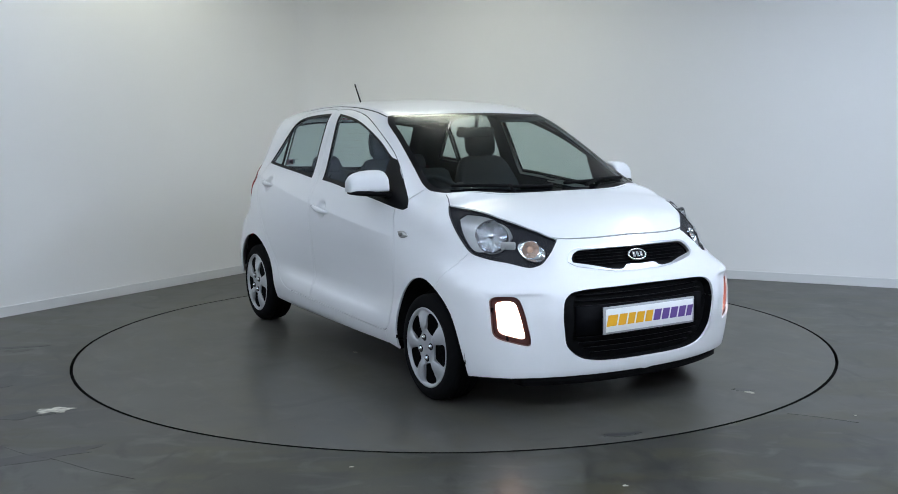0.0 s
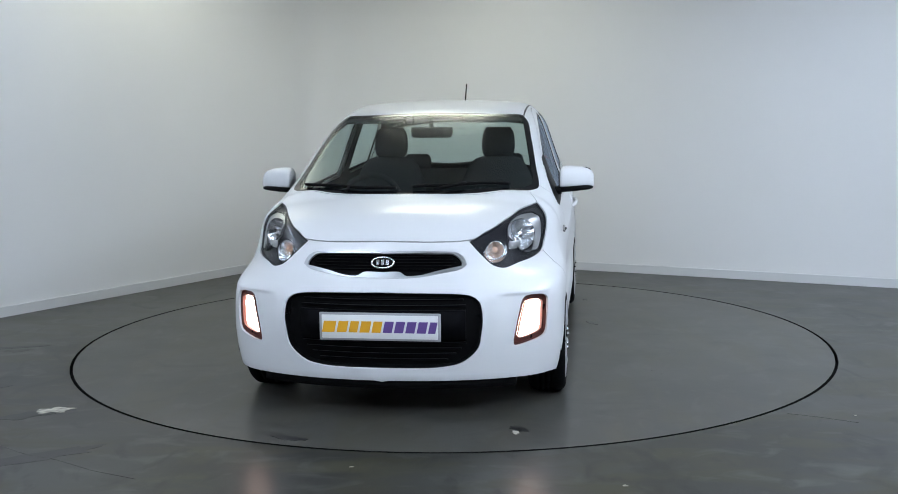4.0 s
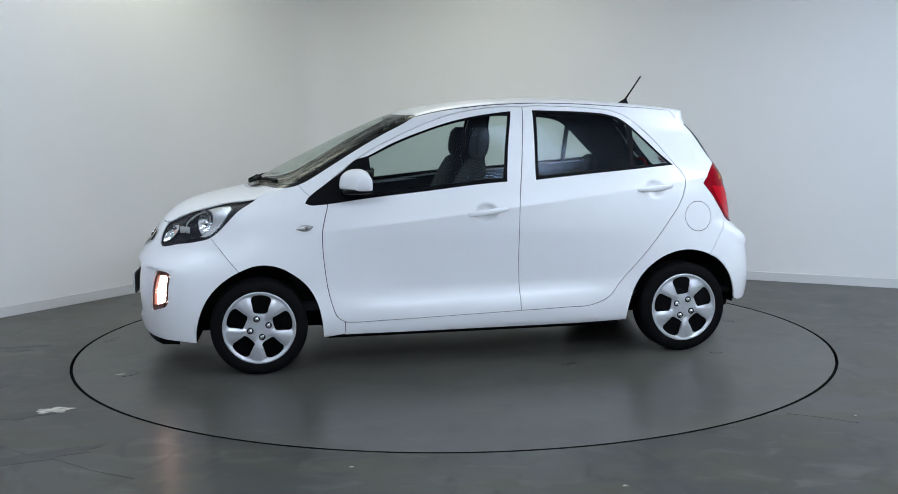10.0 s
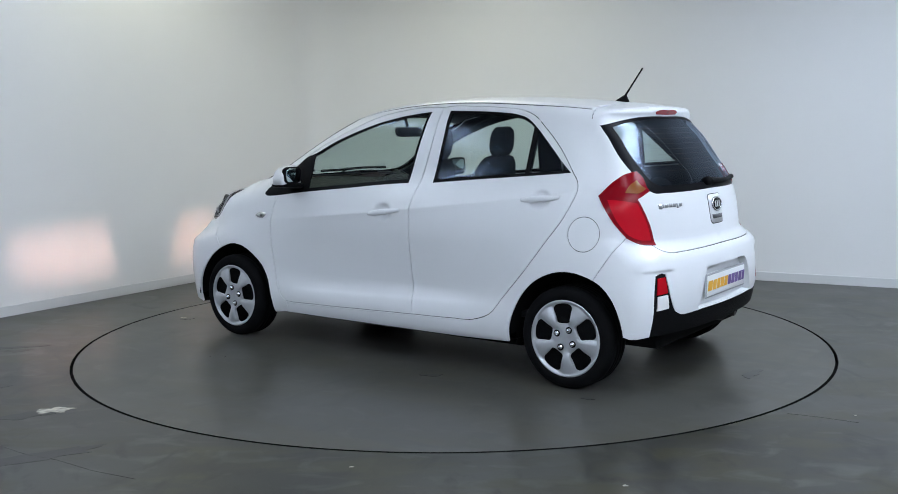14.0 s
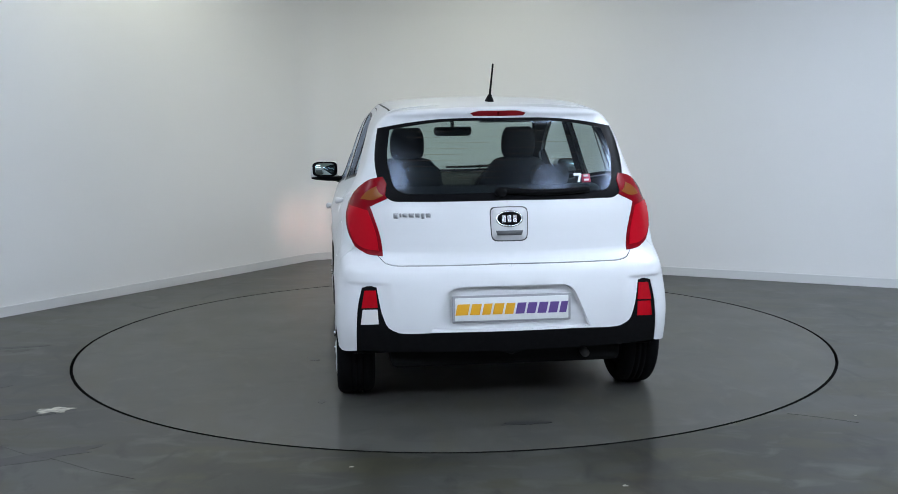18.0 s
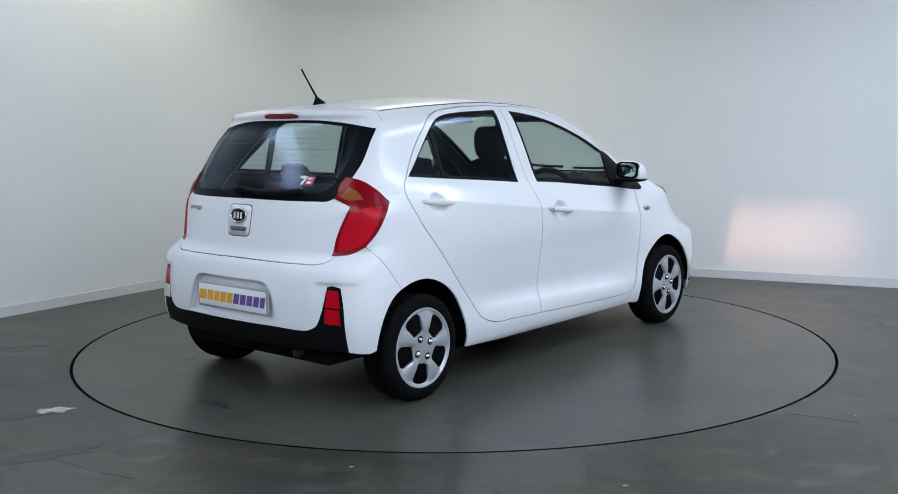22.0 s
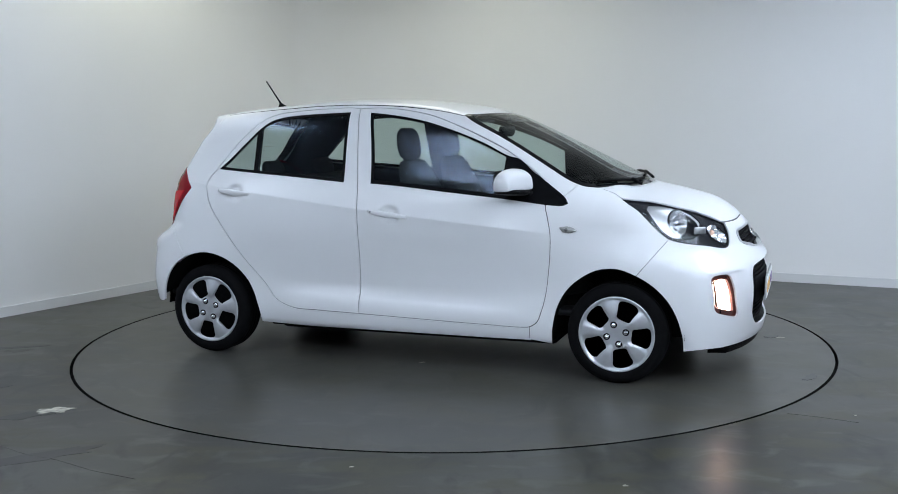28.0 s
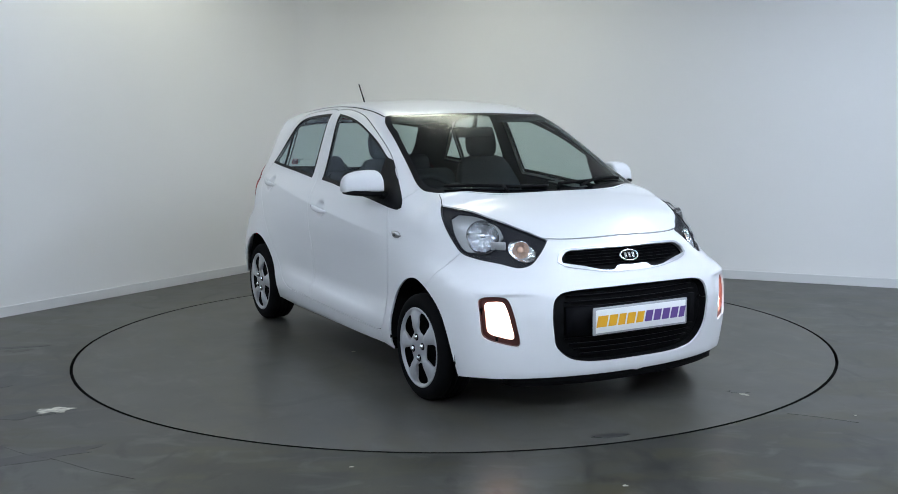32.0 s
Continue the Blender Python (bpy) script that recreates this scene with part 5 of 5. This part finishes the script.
    part("indicator_bulb", mirrored(dot, right), material("amber_bulb", (0.78, 0.48, 0.34), 0.25), lamp, "amber indicator bulb")
    bar = boxed((-0.034, -0.006, -0.018), (0.034, 0.006, 0.018), 0.005)
    bmesh.ops.transform(bar, matrix=pose(1.556, 0.566, 0.765, 0, 0, -42), verts=bar.verts)
    part("parking_lamp", mirrored(bar, right), M_SATIN, lamp)


# slats of the two front openings
def front_bar(y0, y1, z, h, d, sink):
    rings = []
    ys = np.linspace(y0, y1, 17)
    for y, x in zip(ys, on_front(np.stack([ys, np.full(17, z)], 1))[:, 0] - sink):
        rings.append([(x, y, z - h / 2), (x, y, z + h / 2), (x - d, y, z + h / 2), (x - d, y, z - h / 2)])
    return loft(rings)


M_SLAT = material("slat_plastic", (0.004, 0.004, 0.005), 0.6, Specular_IOR_Level=0.04)
for z, half in ((0.55, 0.36), (0.525, 0.37), (0.36, 0.37), (0.335, 0.35), (0.31, 0.325), (0.285, 0.29)):
    part("intake_slat", front_bar(-half, half, z, 0.007, 0.012, 0.031), M_SLAT, front_bumper)
part("intake_beam", front_bar(-0.37, 0.37, 0.44, 0.13, 0.02, 0.03), M_SLAT, front_bumper, "black bumper beam behind the plate")
for z, half in ((0.730, 0.30), (0.717, 0.315), (0.704, 0.32), (0.691, 0.30), (0.678, 0.23)):
    part("grille_slat", front_bar(-half, half, z, 0.004, 0.01, 0.010), M_SLAT, front_bumper)
wedge = flat_piece(((-0.098, 0.654), (-0.072, 0.661), (0.072, 0.661), (0.098, 0.654), (0.085, 0.650), (-0.085, 0.650)), 0.002, None, on_front)
part("grille_wedge", wedge, M_CHROME, front_bumper, "silver wedge under the badge")


# ---- plates and badges ----
def slanted(bm, y, z, w, h, x, lean=0.22, thick=0.0012):
    """A slanted bar that stands for one letter."""
    quad = [(y - w / 2 - lean * h / 2, z - h / 2), (y + w / 2 - lean * h / 2, z - h / 2), (y + w / 2 + lean * h / 2, z + h / 2), (y - w / 2 + lean * h / 2, z + h / 2)]
    a = [bm.verts.new((x + thick, p, q)) for p, q in quad]
    b = [bm.verts.new((x, p, q)) for p, q in quad]
    bm.faces.new(a)
    bm.faces.new(b[::-1])
    for i in range(4):
        bm.faces.new((a[i], b[i], b[(i + 1) % 4], a[(i + 1) % 4]))


def number_plate(parent, m, label):
    """A show plate: white face in a grey holder, with two coloured rows of bars in place of its letters."""
    holder = boxed((-0.008, -0.270, -0.062), (0.000, 0.270, 0.062), 0.004)
    bmesh.ops.transform(holder, matrix=m, verts=holder.verts)
    plate = part("number_plate", holder, material("plate_holder", (0.35, 0.35, 0.36), 0.4), parent, label)
    face = boxed((0.000, -0.258, -0.052), (0.004, 0.258, 0.052), 0.002)
    bmesh.ops.transform(face, matrix=m, verts=face.verts)
    part("plate_face", face, material("plate_white", (0.78, 0.78, 0.77), 0.3), plate)
    widths = (0.062, 0.050, 0.044, 0.050, 0.046, 0.046, 0.046, 0.046, 0.046, 0.038)
    total = sum(widths) + 0.004 * 9
    x = -total / 2
    gold, purple = material("gold_letter_print", (0.80, 0.40, 0.02), 0.35), material("purple_letter_print", (0.13, 0.07, 0.26), 0.35)
    for k, w in enumerate(widths):
        bm = bmesh.new()
        c = x + w / 2
        slanted(bm, c, 0.0, w - 0.006, 0.050, 0.0045)
        bmesh.ops.recalc_face_normals(bm, faces=bm.faces)
        bmesh.ops.transform(bm, matrix=m, verts=bm.verts)
        part("letter_bar", bm, gold if k < 5 else purple, plate, smooth=False)
        x += w + 0.004
    return plate


number_plate(front_bumper, pose(1.869, 0, 0.438, 0, 0, 0), "white show plate with gold and purple bars")
number_plate(rear_bumper, pose(-1.722, 0, 0.489, 0, 0, 180), "white show plate with gold and purple bars")


def badge(m, w, h, parent):
    def ellipse(a, b, x, n=40):
        return [(x, a * math.cos(2 * math.pi * i / n), b * math.sin(2 * math.pi * i / n)) for i in range(n)]
    ring = loft([ellipse(w / 2, h / 2, 0), ellipse(w / 2, h / 2, 0.006), ellipse(w / 2 - 0.005, h / 2 - 0.005, 0.009), ellipse(w / 2 - 0.010, h / 2 - 0.009, 0.006), ellipse(w / 2 - 0.010, h / 2 - 0.009, 0.0)], True, False)
    bmesh.ops.transform(ring, matrix=m, verts=ring.verts)
    b = part("badge", ring, M_CHROME, parent, "oval chrome badge on black")
    fill = loft([ellipse(w / 2 - 0.009, h / 2 - 0.008, 0.0), ellipse(w / 2 - 0.009, h / 2 - 0.008, 0.005)])
    bmesh.ops.transform(fill, matrix=m, verts=fill.verts)
    part("badge_field", fill, M_BLACK, b)
    for y, lean, wide in ((-0.2, 0.0, 0.13), (0.0, 0.0, 0.13), (0.2, 0.0, 0.13)):
        bar = bmesh.new()
        slanted(bar, y * w, 0, wide * w, h * 0.42, 0.006, lean, 0.002)
        bmesh.ops.recalc_face_normals(bar, faces=bar.faces)
        bmesh.ops.transform(bar, matrix=m, verts=bar.verts)
        part("badge_bar", bar, M_CHROME, b, smooth=False)


badge(pose(1.772, 0, 0.706, 0, -28, 0), 0.108, 0.060, front_bumper)
badge(pose(-1.660, 0, 0.886, 0, -9, 180), 0.125, 0.076, tailgate)
def grip(grow):
    return rounded(((0.084 + grow, 0.935 + grow), (0.078 + grow, 0.790 - grow), (-0.078 - grow, 0.790 - grow), (-0.084 - grow, 0.935 + grow)), 0.028)


part("boot_handle_gap", flat_piece(grip(0.004), 0.0012, None, on_rear, 0.0, 80), M_GAP, tailgate)
part("boot_handle", flat_piece(grip(0.0), 0.0035, None, on_rear, 0.0, 80), M_PAINT, tailgate, "white boot handle surround")
M_SLOT = material("grey_release_slot", (0.10, 0.10, 0.105), 0.5)
slot = [(0.062, 0.833), (-0.062, 0.833), (-0.055, 0.812), (0.055, 0.812)]
part("boot_release", flat_piece(slot, 0.003, None, on_rear, 0.004), M_SLOT, tailgate, "dark boot release slot")
M_BADGE = material("dull_badge_chrome", (0.36, 0.36, 0.37), 0.3, 0.8)
x = 0.515
for w, h in ((0.022, 0.030), (0.008, 0.022), (0.022, 0.022), (0.024, 0.022), (0.022, 0.022), (0.014, 0.030), (0.022, 0.022)):
    z = 0.905 if h < 0.03 else 0.902
    q = rounded(((x, z + h * 0.4), (x - w, z + h * 0.4), (x - w, z - h * 0.4), (x, z - h * 0.4)), 0.003)
    part("model_badge_bar", flat_piece(q, 0.002, None, on_rear, 0.0, 80), M_BADGE, tailgate)
    x -= w + 0.005

# ---- wipers, aerial, sticker, window lines ----
def blade(points, project, r, lift):
    p = project(np.array(points))
    n = normal_at(p)
    return tube([tuple(q) for q in (p + n * lift)], r, 8)


for pts, hold in ((((1.03, -0.555), (1.11, -0.42), (1.165, -0.25), (1.183, -0.05)), (1.215, -0.30)), (((1.172, 0.03), (1.145, 0.25), (1.055, 0.50)), (1.205, 0.14))):
    path = smooth_path(pts, False, 0.04)
    wip = part("front_wiper", blade(path, on_top, 0.008, 0.010), M_BLACK_MATT, car, "black front wiper")
    part("wiper_arm", blade(smooth_path((hold, path[len(path) // 2]), False, 0.04), on_top, 0.008, 0.018), M_BLACK_MATT, wip)
path = smooth_path(((0.03, 1.005), (-0.15, 0.992), (-0.38, 1.0)), False, 0.04)
wip = part("rear_wiper", blade(path, on_rear, 0.014, 0.018), M_BLACK_MATT, tailgate, "black rear wiper")
hub = bmesh.new()
bmesh.ops.create_uvsphere(hub, u_segments=14, v_segments=10, radius=0.03)
bmesh.ops.transform(hub, matrix=Matrix.Translation((-1.625, 0.03, 1.005)) @ Matrix.Diagonal((1.1, 1.0, 0.8, 1)), verts=hub.verts)
part("wiper_hub", hub, M_BLACK_MATT, wip)
aerial = part("aerial", cushion([(-1.115, 0, 1.418, 0.045, 0.024), (-1.118, 0, 1.432, 0.036, 0.019), (-1.128, 0, 1.446, 0.020, 0.012), (-1.135, 0, 1.456, 0.010, 0.008)], 2.2), M_BLACK_MATT, car, "black roof aerial")
part("aerial_rod", tube([(-1.132, 0, 1.450), (-1.185, 0, 1.525), (-1.236, 0, 1.598)], [0.006, 0.0045, 0.0045], 8), M_BLACK_MATT, aerial)
red, pale = material("red_sticker", (0.45, 0.05, 0.10), 0.4), material("white_sticker", (0.7, 0.7, 0.75), 0.4)
sticker = part("window_sticker", flat_piece(((-0.365, 1.075), (-0.405, 1.075), (-0.405, 1.038), (-0.360, 1.038)), 0.0015, None, on_rear), red, tailgate, "small red and white window sticker")
for q in (((-0.325, 1.078), (-0.362, 1.078), (-0.362, 1.068), (-0.325, 1.068)), ((-0.350, 1.068), (-0.361, 1.068), (-0.350, 1.040), (-0.339, 1.040)), ((-0.372, 1.070), (-0.396, 1.070), (-0.396, 1.062), (-0.372, 1.062)), ((-0.372, 1.052), (-0.396, 1.052), (-0.396, 1.044), (-0.372, 1.044))):
    part("sticker_mark", flat_piece(q, 0.002, None, on_rear, 0.001), pale, sticker, smooth=False)
M_WIRE = material("heater_wire", (0.20, 0.10, 0.05), 0.6)
for z in np.linspace(1.07, 1.28, 9):
    path = np.stack([np.linspace(0.44, -0.44, 23), np.full(23, z)], 1)
    part("heater_wire", blade(path, on_rear, 0.0005, -0.003), M_WIRE, rear_window)


# ---- running lights: an added, unseen element in a slotted case throws a flat beam ----
M_BEAM = glow("running_light_beam", (1.0, 0.58, 0.46), 23000.0)
for right in (False, True):
    y, z, x = 0.645, 0.455, 1.540
    case = bmesh.new()
    for lo, hi in (((x - 0.03, y - 0.06, z - 0.05), (x - 0.02, y + 0.06, z + 0.05)), ((x - 0.03, y - 0.06, z + 0.04), (x + 0.085, y + 0.06, z + 0.05)), ((x - 0.03, y - 0.06, z - 0.05), (x + 0.085, y + 0.06, z - 0.04)),
                   ((x - 0.03, y - 0.065, z - 0.05), (x + 0.085, y - 0.055, z + 0.05)), ((x - 0.03, y + 0.055, z - 0.05), (x + 0.085, y + 0.065, z + 0.05)),
                   ((x + 0.078, y - 0.06, z + 0.0065), (x + 0.083, y + 0.06, z + 0.045)), ((x + 0.078, y - 0.06, z - 0.045), (x + 0.083, y + 0.06, z - 0.0145)),
                   ((x + 0.078, y - 0.06, z - 0.045), (x + 0.083, y - 0.036, z + 0.045)), ((x + 0.078, y + 0.036, z - 0.045), (x + 0.083, y + 0.06, z + 0.045))):
        box(case, lo, hi)
    holder = part("beam_case", mirrored(case, right), M_DARK, front_bumper, "unseen slotted case added to shape the running light's beam", smooth=False)
    part("beam_element", mirrored(boxed((x - 0.002, y - 0.006, z - 0.006), (x + 0.002, y + 0.006, z + 0.006)), right), M_BEAM, holder, smooth=False)


# ---- marks on the floor ----
def splat(name, x, y, w, h, turn, mat, parent, seed, label="", z=0.0012):
    """A flat ragged mark, a millimetre thick."""
    rnd = random.Random(seed)
    n = 26
    bm = bmesh.new()
    rad = [0.40 + 0.60 * rnd.random() for _ in range(n)]
    rad = [0.7 * rad[i] + 0.3 * rad[(i + 1) % n] for i in range(n)]
    m = pose(x, y, 0, 0, 0, turn)
    ring = [m @ Vector((w / 2 * r * math.cos(2 * math.pi * i / n), h / 2 * r * math.sin(2 * math.pi * i / n), z)) for i, r in enumerate(rad)]
    a = [bm.verts.new(p) for p in ring]
    b = [bm.verts.new((p.x, p.y, -0.0005)) for p in ring]
    bm.faces.new(a)
    for i in range(n):
        j = (i + 1) % n
        bm.faces.new((b[i], b[j], a[j], a[i]))
    bmesh.ops.recalc_face_normals(bm, faces=bm.faces)
    return part(name, bm, mat, parent, label, smooth=False)


M_CHIP = mottle(material("bare_patch", (0.42, 0.40, 0.34), 0.7), 0.4, 30)
M_DIRT = mottle(material("oil_mark", (0.022, 0.022, 0.022), 0.35), 0.4, 12)
M_SMEAR = mottle(material("dark_smear", (0.034, 0.034, 0.033), 0.33, Specular_IOR_Level=0.17), 0.3, 6)
M_PALE = mottle(material("pale_scuff", (0.085, 0.082, 0.074), 0.5), 0.3, 14)
for x, y, w, h, turn, seed in ((-1.877, -1.561, 0.23, 0.13, 10, 1), (-0.399, -2.389, 0.022, 0.016, 0, 2), (1.793, -1.781, 0.020, 0.015, 0, 3), (0.62, -2.62, 0.03, 0.02, 0, 4)):
    tagged(splat("floor_chip", x, y, w, h, turn, M_CHIP, None, seed), "pale chipped patch in the floor paint", "floor mark", "chips in the floor paint")
tagged(splat("floor_scuff", -2.60, -0.284, 0.22, 0.10, 15, M_PALE, None, 5, z=0.0008), "pale dusty scuff on the grey floor", "floor mark", "scuffs on the floor")
for x, y, w, h, turn, seed in ((-1.70, -2.23, 0.95, 0.17, 28, 7), (-1.98, -1.645, 0.42, 0.15, 30, 8), (-2.66, -0.195, 0.62, 0.07, 12, 9), (-2.42, -1.15, 0.34, 0.18, 35, 10)):
    tagged(splat("floor_smear", x, y, w, h, turn, M_SMEAR, None, seed, z=0.0007), "dark worn smear on the grey floor", "floor mark", "smears on the floor")
crack = tube([(-1.90, -2.08, 0.0), (-1.74, -2.20, 0.0), (-1.585, -2.272, 0.0), (-1.40, -2.40, 0.0), (-1.20, -2.50, 0.0)], 0.0011, 6)
tagged(part("floor_crack", crack, M_DIRT), "fine dark crack across the grey floor", "floor mark")
scratch = tube([(1.502, -1.743, 0.0), (1.62, -1.80, 0.0), (1.763, -1.892, 0.0)], 0.0013, 6)
tagged(part("floor_scratch", scratch, M_DIRT), "thin dark scratch in the floor paint", "floor mark")
for x, y, w, h, turn, seed in ((-1.86, -0.09, 0.09, 0.30, 4, 11), (-0.482, 0.858, 0.16, 0.07, 30, 12), (-1.378, 0.806, 0.09, 0.05, 0, 13), (1.87, 0.55, 0.14, 0.08, 40, 14), (2.10, -0.41, 0.08, 0.2, -15, 15)):
    splat("oil_stain", x, y, w, h, turn, M_DIRT, turntable, seed, "dark oily stain")
splat("chip", 0.074, -0.707, 0.05, 0.02, 20, M_CHIP, turntable, 21, "pale chip in the paint")
splat("chip", 1.921, 0.54, 0.06, 0.04, 20, M_CHIP, turntable, 22, "pale chip in the paint")


# ---- what moves ----
def motions():
    walk(turntable, [(t, pose(0, 0, 0, 0, 0, a)) for t, a in TURN])
    walk(car, [(t, pose(0, 0, 0, 0, 0, a) @ pose(0, CAR_SHIFT, 0)) for t, a in TURN])


motions()
